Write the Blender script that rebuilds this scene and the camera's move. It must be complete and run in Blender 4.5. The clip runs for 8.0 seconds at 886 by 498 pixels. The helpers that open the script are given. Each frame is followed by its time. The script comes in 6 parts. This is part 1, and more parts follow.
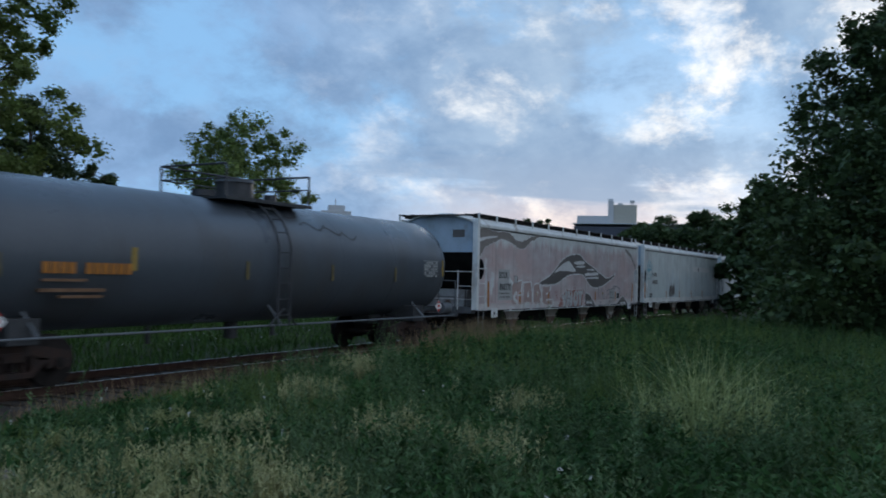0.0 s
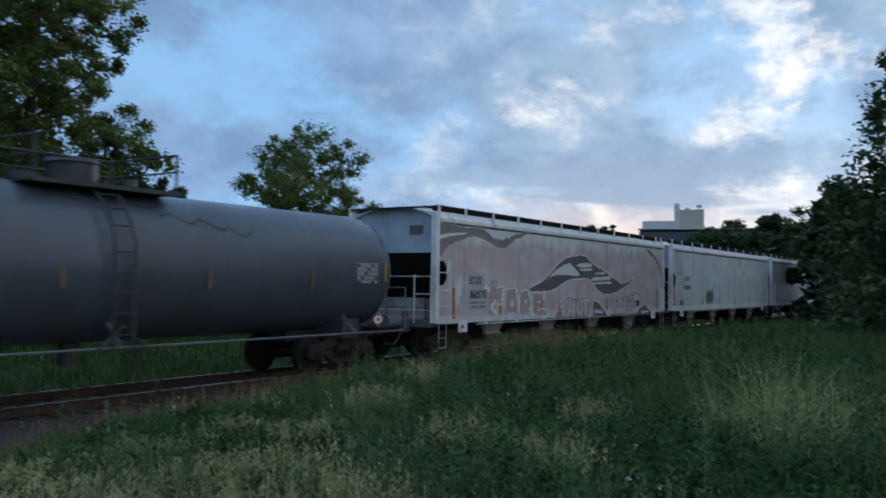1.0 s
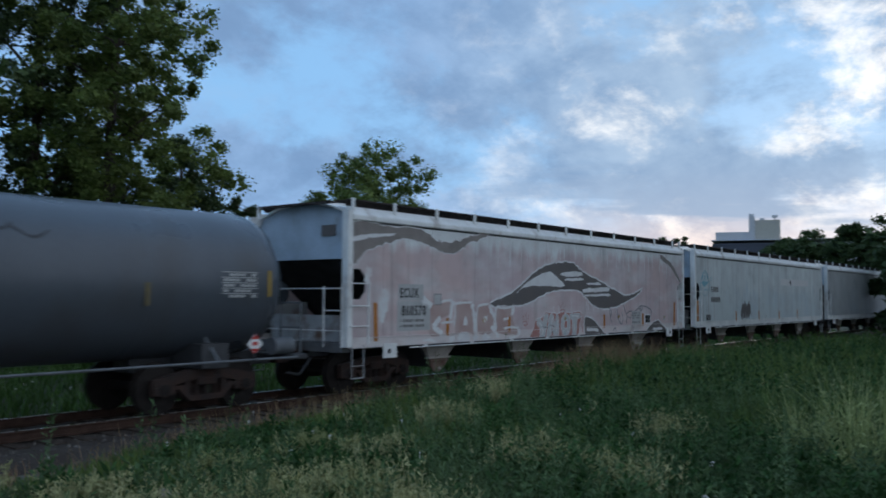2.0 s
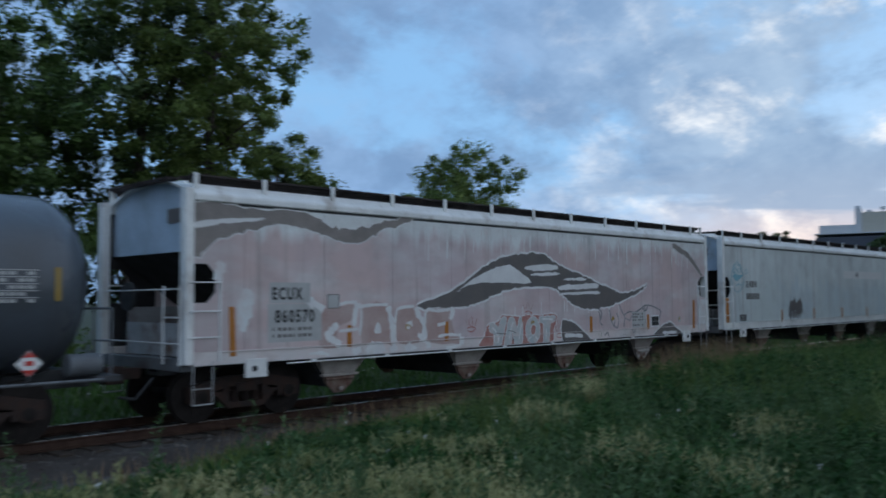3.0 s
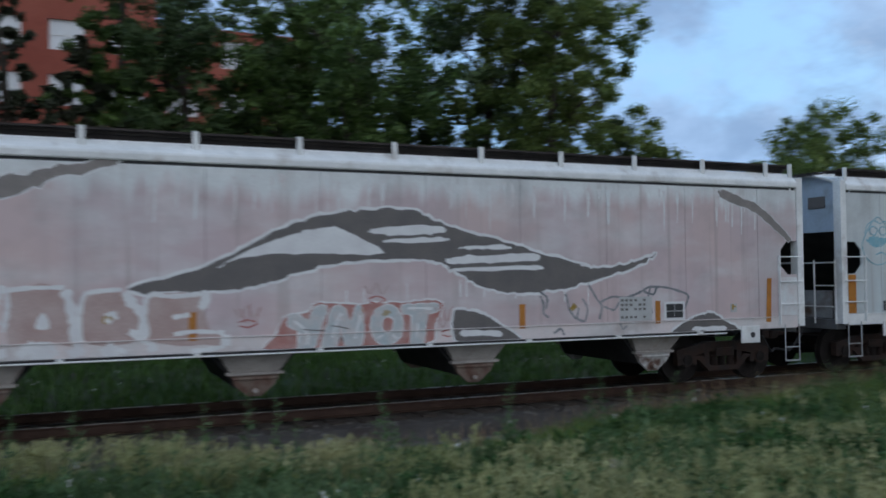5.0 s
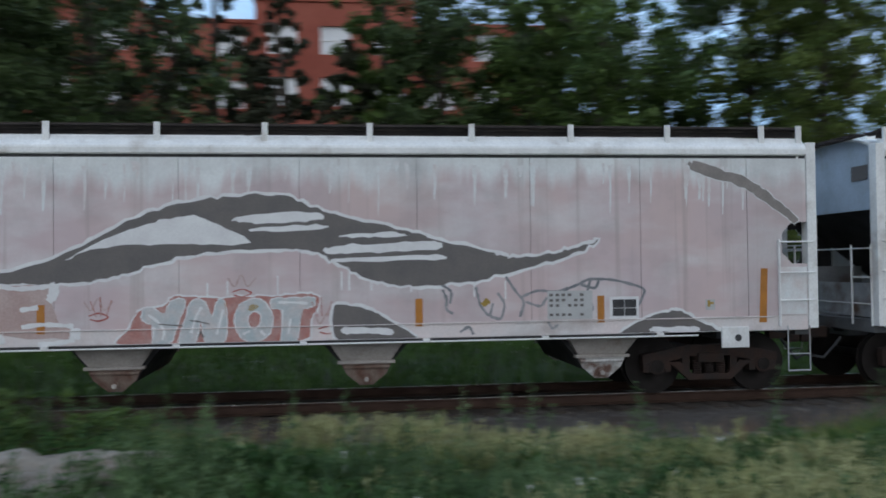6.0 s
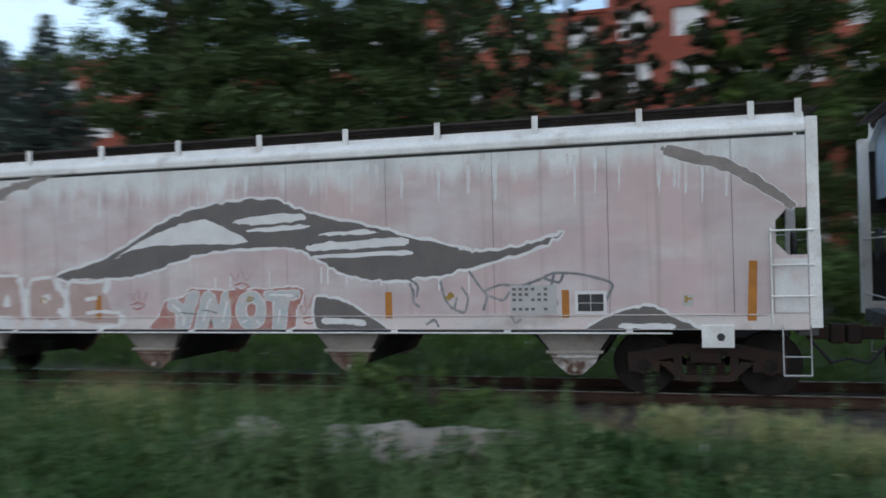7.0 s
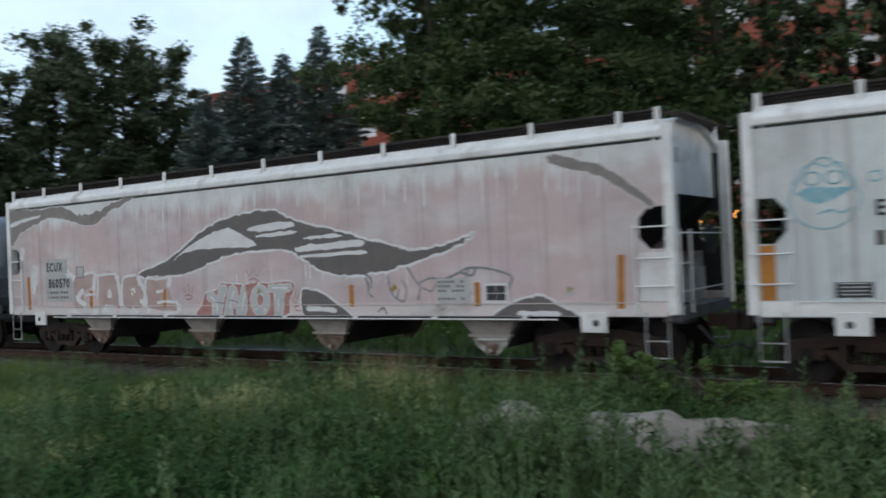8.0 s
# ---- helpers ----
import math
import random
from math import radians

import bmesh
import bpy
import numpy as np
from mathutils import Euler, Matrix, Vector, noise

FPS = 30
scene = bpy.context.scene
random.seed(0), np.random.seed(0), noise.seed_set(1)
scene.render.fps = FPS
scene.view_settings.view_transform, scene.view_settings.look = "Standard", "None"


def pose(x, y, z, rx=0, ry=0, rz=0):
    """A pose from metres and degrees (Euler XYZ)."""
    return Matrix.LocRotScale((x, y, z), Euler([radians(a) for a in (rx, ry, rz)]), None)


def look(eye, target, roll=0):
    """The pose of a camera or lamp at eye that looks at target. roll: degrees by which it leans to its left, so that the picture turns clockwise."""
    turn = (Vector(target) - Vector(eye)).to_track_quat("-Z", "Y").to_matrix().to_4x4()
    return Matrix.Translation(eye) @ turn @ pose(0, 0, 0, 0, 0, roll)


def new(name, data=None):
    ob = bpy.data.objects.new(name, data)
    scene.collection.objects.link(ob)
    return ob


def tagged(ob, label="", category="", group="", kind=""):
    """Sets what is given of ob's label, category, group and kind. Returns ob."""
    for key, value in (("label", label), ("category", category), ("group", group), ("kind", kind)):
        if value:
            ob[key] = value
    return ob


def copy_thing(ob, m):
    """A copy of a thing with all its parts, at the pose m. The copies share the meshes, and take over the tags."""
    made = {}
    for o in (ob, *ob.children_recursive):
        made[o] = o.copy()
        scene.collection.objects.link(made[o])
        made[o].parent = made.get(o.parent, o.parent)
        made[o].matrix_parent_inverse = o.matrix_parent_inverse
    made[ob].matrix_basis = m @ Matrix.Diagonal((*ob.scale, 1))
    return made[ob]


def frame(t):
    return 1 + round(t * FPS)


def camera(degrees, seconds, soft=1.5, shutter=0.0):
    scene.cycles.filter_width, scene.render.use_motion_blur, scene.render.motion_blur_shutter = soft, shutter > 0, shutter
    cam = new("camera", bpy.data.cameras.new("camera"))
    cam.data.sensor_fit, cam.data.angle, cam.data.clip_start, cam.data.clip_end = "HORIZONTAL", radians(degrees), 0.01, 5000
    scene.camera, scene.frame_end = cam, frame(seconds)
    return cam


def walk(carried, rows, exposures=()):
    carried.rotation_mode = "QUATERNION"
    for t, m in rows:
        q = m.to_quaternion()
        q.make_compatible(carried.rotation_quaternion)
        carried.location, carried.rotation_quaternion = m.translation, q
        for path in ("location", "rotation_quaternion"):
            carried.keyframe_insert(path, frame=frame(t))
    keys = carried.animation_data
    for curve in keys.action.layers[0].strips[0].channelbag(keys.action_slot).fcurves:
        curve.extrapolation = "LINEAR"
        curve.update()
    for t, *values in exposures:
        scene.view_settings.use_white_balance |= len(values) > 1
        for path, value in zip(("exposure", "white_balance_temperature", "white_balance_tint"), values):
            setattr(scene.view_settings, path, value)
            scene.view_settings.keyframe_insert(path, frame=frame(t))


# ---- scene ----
# World: x along the track, y across it away from the camera, z up from the rail top.
EYE = (0.0, 0.0, 2.1)
TRACK_Y = 14.45

# ---- camera: stands still and turns after the train ----
PATH = [
    (0.0, -60.70, 1.87, -1.30), (0.5, -58.76, 1.94, -1.02), (1.0, -56.49, 2.32, -0.75), (1.5, -54.11, 2.87, -0.55),
    (3.0, -45.87, 3.30, 0.50), (3.5, -40.94, 3.00, 0.78), (4.0, -35.77, 2.66, 0.74), (4.5, -29.85, 2.26, 0.68),
    (5.0, -23.49, 1.80, 0.57), (6.5, 3.94, 1.09, 0.94), (7.0, 16.25, 0.75, 1.30), (7.5, 27.16, 0.47, 2.05), (8.0, 33.08, 0.45, 2.42),
]
cam = camera(54.1, 8.0, soft=1.7, shutter=0.8)
walk(cam, [(t, pose(*EYE, 90 + p, r, y)) for t, y, p, r in PATH],
     exposures=[(0.0, 0.1, 6500, 6), (1.5, 0.15, 6500, 6), (3.0, 0.12, 6450, 6), (4.0, 0.25, 6600, 7), (5.0, 0.5, 7000, 9), (6.5, 0.88, 7500, 9), (7.2, 0.88, 7600, 9), (8.0, 0.8, 7900, 9)])

# ---- world: broken dusk cloud, bright low in the west ----
GLOW = Vector((math.sin(radians(77)) * math.cos(radians(8)), math.cos(radians(77)) * math.cos(radians(8)), math.sin(radians(8))))


def sky():
    w = bpy.data.worlds.new("dusk_sky")
    scene.world = w
    w.use_nodes = True
    nt = w.node_tree
    nt.nodes.clear()
    N, L = nt.nodes.new, nt.links.new
    out, bg = N("ShaderNodeOutputWorld"), N("ShaderNodeBackground")
    L(bg.outputs[0], out.inputs[0])
    tc = N("ShaderNodeTexCoord")
    nish = N("ShaderNodeTexSky")
    nish.sky_type, nish.sun_disc = "NISHITA", False
    nish.sun_elevation, nish.sun_rotation = radians(9), radians(77)
    nish.air_density, nish.dust_density, nish.ozone_density = 1.0, 0.6, 2.5

    def math_node(op, a, b=None, c=None, clamp=False):
        m = N("ShaderNodeMath")
        m.operation, m.use_clamp = op, clamp
        for i, v in enumerate((a, b, c)):
            if v is None:
                continue
            if isinstance(v, (int, float)):
                m.inputs[i].default_value = v
            else:
                L(v, m.inputs[i])
        return m.outputs[0]

    def mix(f, a, b, blend="MIX"):
        m = N("ShaderNodeMix")
        m.data_type, m.blend_type, m.clamp_factor = "RGBA", blend, True
        for sock, v in ((m.inputs[0], f), (m.inputs[6], a), (m.inputs[7], b)):
            if isinstance(v, (int, float)):
                sock.default_value = v
            elif isinstance(v, tuple):
                sock.default_value = (*v, 1)
            else:
                L(v, sock)
        return m.outputs[2]

    def ramp(f, stops):
        r = N("ShaderNodeValToRGB")
        r.color_ramp.interpolation = "EASE"
        while len(r.color_ramp.elements) < len(stops):
            r.color_ramp.elements.new(0.5)
        for e, (p, c) in zip(r.color_ramp.elements, stops):
            e.position, e.color = p, (c, c, c, 1)
        L(f, r.inputs[0])
        return r.outputs[0]

    sep = N("ShaderNodeSeparateXYZ")
    L(tc.outputs["Generated"], sep.inputs[0])
    up = math_node("MAXIMUM", sep.outputs[2], 0.0)
    # cloud sheet: the direction laid on a plane overhead, so that clouds flatten towards the horizon
    den = math_node("ADD", up, 0.50)
    cx, cy = math_node("DIVIDE", sep.outputs[0], den), math_node("DIVIDE", sep.outputs[1], den)
    comb = N("ShaderNodeCombineXYZ")
    L(cx, comb.inputs[0]), L(cy, comb.inputs[1])

    def cloud(scale, detail, rough, dist, off):
        mp = N("ShaderNodeMapping")
        mp.inputs["Location"].default_value = off
        mp.inputs["Scale"].default_value = (1.0, 1.0, 1)
        L(comb.outputs[0], mp.inputs[0])
        n = N("ShaderNodeTexNoise")
        n.inputs["Scale"].default_value, n.inputs["Detail"].default_value = scale, detail
        n.inputs["Roughness"].default_value, n.inputs["Distortion"].default_value = rough, dist
        L(mp.outputs[0], n.inputs[0])
        return n.outputs["Fac"]

    body = cloud(3.2, 10, 0.62, 0.1, (3.1, 1.7, 0))
    breaks = cloud(5.2, 10, 0.66, 0.15, (7.3, 4.2, 0))
    cover = ramp(body, [(0.36, 0.0), (0.53, 1.0)])
    bright = ramp(breaks, [(0.49, 0.0), (0.78, 1.0)])
    # nearness to the bright west
    dot = N("ShaderNodeVectorMath")
    dot.operation = "DOT_PRODUCT"
    L(tc.outputs["Generated"], dot.inputs[0])
    dot.inputs[1].default_value = GLOW
    west = ramp(dot.outputs["Value"], [(0.86, 0.0), (0.99, 1.0)])
    belly = ramp(cloud(4.6, 9, 0.62, 0.2, (1.2, 9.4, 0)), [(0.34, 0.0), (0.66, 1.0)])
    low = ramp(up, [(0.0, 1.0), (0.15, 0.0)])
    clear = mix(0.85, nish.outputs[0], (3.0, 5.8, 9.9))
    grey = mix(west, mix(belly, (2.0, 3.3, 5.7), (3.0, 4.7, 7.7)), mix(belly, (2.5, 3.8, 6.0), (4.3, 5.7, 7.8)))
    lit = mix(west, (3.7, 5.4, 8.2), (12.5, 12.0, 11.8))
    col = mix(cover, clear, grey)
    col = mix(math_node("MULTIPLY", bright, math_node("MULTIPLY_ADD", west, 0.45, 0.5)), col, lit)
    warm = math_node("MULTIPLY", math_node("MULTIPLY", ramp(dot.outputs["Value"], [(0.92, 0.0), (0.992, 1.0)]), low), 0.85)
    col = mix(warm, col, (11.0, 8.2, 7.3))
    # long flat streaks of blue-grey cloud low over the horizon
    flat_map = N("ShaderNodeMapping")
    flat_map.inputs["Scale"].default_value, flat_map.inputs["Location"].default_value = (2.2, 2.2, 24.0), (0.4, 1.9, 0.55)
    L(tc.outputs["Generated"], flat_map.inputs[0])
    flat = N("ShaderNodeTexNoise")
    flat.inputs["Scale"].default_value, flat.inputs["Detail"].default_value, flat.inputs["Distortion"].default_value = 1.0, 7, 0.3
    L(flat_map.outputs[0], flat.inputs[0])
    streak = math_node("MULTIPLY", ramp(flat.outputs["Fac"], [(0.47, 0.0), (0.56, 1.0)]), ramp(up, [(0.10, 1.0), (0.19, 0.0)]))
    col = mix(math_node("MULTIPLY", streak, 0.8), col, mix(west, (2.3, 3.7, 6.2), (3.6, 4.7, 6.6)))
    # cloud lit from behind where the sun stands
    lit_dot = N("ShaderNodeVectorMath")
    lit_dot.operation = "DOT_PRODUCT"
    L(tc.outputs["Generated"], lit_dot.inputs[0])
    lit_dot.inputs[1].default_value = (0.969, 0.154, 0.194)
    torn = math_node("MULTIPLY", ramp(lit_dot.outputs["Value"], [(0.982, 0.0), (0.999, 1.0)]), ramp(breaks, [(0.46, 0.0), (0.66, 1.0)]))
    col = mix(math_node("MULTIPLY", torn, 0.65), col, (12.6, 11.9, 11.6))
    # a thin bright veil low in the north
    veil = N("ShaderNodeVectorMath")
    veil.operation = "DOT_PRODUCT"
    L(tc.outputs["Generated"], veil.inputs[0])
    veil.inputs[1].default_value = (-0.80, 0.56, 0.22)
    col = mix(math_node("MULTIPLY", ramp(veil.outputs["Value"], [(0.86, 0.0), (0.99, 1.0)]), 0.45), col, (6.0, 8.2, 10.8))
    # thinner, paler cloud over the open side behind the standing point
    south = ramp(math_node("MULTIPLY", sep.outputs[1], -1.0), [(0.0, 0.0), (0.6, 1.0)])
    col = mix(math_node("MULTIPLY", south, 0.85), col, (6.3, 7.0, 8.5))
    L(col, bg.inputs[0])
    bg.inputs[1].default_value = 0.092


sky()
sun = new("sun", bpy.data.lights.new("sun", "SUN"))
sun.data.energy, sun.data.angle, sun.data.color = 0.5, radians(25), (1.0, 0.86, 0.74)
sun.matrix_world = look(tuple(GLOW * 100), (0, 0, 0))


# ---- materials ----
def mat(name, color, rough=0.7, metal=0.0, vary=0.25, scale=3.0, second=None, grain=40.0, bump=0.15, bump_dist=0.01, stretch=(1, 1, 1),
        stain=None, stain_at=(0.52, 0.7), island=0.0, coord="Object", translucent=0.0, spec=0.5):
    """Colour varied at two scales, with fine relief; second: a colour that blends in as patches; stain: a third one."""
    m = bpy.data.materials.new(name)
    m.use_nodes = True
    nt = m.node_tree
    N, L = nt.nodes.new, nt.links.new
    b = nt.nodes["Principled BSDF"]
    b.inputs["Roughness"].default_value, b.inputs["Metallic"].default_value = rough, metal
    b.inputs["Specular IOR Level"].default_value = spec
    tc = N("ShaderNodeTexCoord")
    mp = N("ShaderNodeMapping")
    mp.inputs["Scale"].default_value = stretch
    L(tc.outputs[coord], mp.inputs[0])

    def noise_tex(s, detail=6):
        n = N("ShaderNodeTexNoise")
        n.inputs["Scale"].default_value, n.inputs["Detail"].default_value = s, detail
        L(mp.outputs[0], n.inputs[0])
        return n.outputs["Fac"]

    def mix(f, a, c, blend="MIX"):
        x = N("ShaderNodeMix")
        x.data_type, x.blend_type = "RGBA", blend
        for sock, v in ((x.inputs[0], f), (x.inputs[6], a), (x.inputs[7], c)):
            if isinstance(v, (int, float)):
                sock.default_value = v
            elif isinstance(v, tuple):
                sock.default_value = (*v[:3], 1)
            else:
                L(v, sock)
        return x.outputs[2]

    def rng(v, a, c, lo=0.0, hi=1.0):
        r = N("ShaderNodeMapRange")
        r.inputs[1].default_value, r.inputs[2].default_value, r.inputs[3].default_value, r.inputs[4].default_value = a, c, lo, hi
        L(v, r.inputs[0])
        return r.outputs[0]

    big, fine = noise_tex(scale), noise_tex(grain)
    col = mix(rng(big, 0.35, 0.65), color, second or tuple(c * (1 - vary) for c in color))
    if stain:
        col = mix(rng(noise_tex(scale * 0.7 + 0.37, 9), *stain_at), col, stain)
    col = mix(1.0, col, mix(rng(fine, 0.3, 0.7), (1 - vary * 0.5,) * 3, (1 + vary * 0.4,) * 3), "MULTIPLY")
    if island:
        geo = N("ShaderNodeNewGeometry")
        info = N("ShaderNodeObjectInfo")
        add = N("ShaderNodeMath")
        add.operation = "FRACT"
        s = N("ShaderNodeMath")
        s.operation = "ADD"
        L(geo.outputs["Random Per Island"], s.inputs[0]), L(info.outputs["Random"], s.inputs[1]), L(s.outputs[0], add.inputs[0])
        col = mix(1.0, col, mix(add.outputs[0], (1 - island,) * 3, (1 + island,) * 3), "MULTIPLY")
    L(col, b.inputs["Base Color"])
    if bump:
        bp = N("ShaderNodeBump")
        bp.inputs["Strength"].default_value, bp.inputs["Distance"].default_value = bump, bump_dist
        L(fine, bp.inputs["Height"])
        L(bp.outputs[0], b.inputs["Normal"])
    L(rng(big, 0.3, 0.7, max(rough - 0.12, 0.03), min(rough + 0.1, 1)), b.inputs["Roughness"])
    if translucent:
        tr = N("ShaderNodeBsdfTranslucent")
        L(col, tr.inputs[0])
        sh = N("ShaderNodeMixShader")
        sh.inputs[0].default_value = translucent
        o = nt.nodes["Material Output"]
        L(b.outputs[0], sh.inputs[1]), L(tr.outputs[0], sh.inputs[2]), L(sh.outputs[0], o.inputs[0])
    return m


def buffed_paint(name, base, over, cut=3.25, drip=0.55, streak=(0.33, 0.275, 0.25)):
    """Car side: over-painted up to a ragged, dripping line at about cut, with rust streaks down the sheets."""
    m = mat(name, base, rough=0.55, vary=0.12, scale=0.8, grain=22, bump=0.05)
    nt = m.node_tree
    N, L = nt.nodes.new, nt.links.new
    b = nt.nodes["Principled BSDF"]
    old = b.inputs["Base Color"].links[0].from_socket
    tc = N("ShaderNodeTexCoord")

    def noise_at(stretch, detail=5):
        mp = N("ShaderNodeMapping")
        mp.inputs["Scale"].default_value = stretch
        L(tc.outputs["Object"], mp.inputs[0])
        n = N("ShaderNodeTexNoise")
        n.inputs["Scale"].default_value, n.inputs["Detail"].default_value = 1.0, detail
        L(mp.outputs[0], n.inputs[0])
        return n.outputs["Fac"]

    def math_node(op, a, c=0.0, d=0.0):
        x = N("ShaderNodeMath")
        x.operation = op
        for i, v in enumerate((a, c, d)):
            if isinstance(v, (int, float)):
                x.inputs[i].default_value = v
            else:
                L(v, x.inputs[i])
        return x.outputs[0]

    def rng(v, a, c, lo=0.0, hi=1.0):
        r = N("ShaderNodeMapRange")
        r.inputs[1].default_value, r.inputs[2].default_value, r.inputs[3].default_value, r.inputs[4].default_value = a, c, lo, hi
        L(v, r.inputs[0])
        return r.outputs[0]

    def mix(f, a, c, blend="MIX"):
        x = N("ShaderNodeMix")
        x.data_type, x.blend_type = "RGBA", blend
        for sock, v in ((x.inputs[0], f), (x.inputs[6], a), (x.inputs[7], c)):
            if isinstance(v, (int, float)):
                sock.default_value = v
            elif isinstance(v, tuple):
                sock.default_value = (*v, 1)
            else:
                L(v, sock)
        return x.outputs[2]

    sep = N("ShaderNodeSeparateXYZ")
    L(tc.outputs["Object"], sep.inputs[0])
    line = math_node("MULTIPLY_ADD", noise_at((3.6, 1, 0.25)), -drip * 2, cut + drip)
    line = math_node("MULTIPLY_ADD", noise_at((0.45, 1, 0.1), 2), 0.8, math_node("ADD", line, -0.4))
    edge = rng(math_node("SUBTRACT", line, sep.outputs[2]), -0.06, 0.22)
    thin = rng(noise_at((0.8, 1, 2.2), 8), 0.34, 0.56, 0.55, 1.0)
    tone = mix(rng(noise_at((0.5, 1, 0.5), 3), 0.35, 0.65), over, tuple(c * f for c, f in zip(over, (0.92, 0.96, 1.02))))
    col = mix(math_node("MULTIPLY", edge, thin), old, tone)
    wide = rng(noise_at((1.1, 1, 0.12), 5), 0.48, 0.70, 0.0, 0.35)
    col = mix(wide, col, (0.30, 0.28, 0.29))
    st = rng(noise_at((6.5, 1, 0.14), 4), 0.58, 0.74, 0.0, 0.5)
    col = mix(st, col, streak)
    dirt = rng(noise_at((2.0, 1, 2.0), 9), 0.5, 0.75, 0.0, 0.22)
    col = mix(dirt, col, (0.16, 0.15, 0.14))
    L(col, b.inputs["Base Color"])
    return m


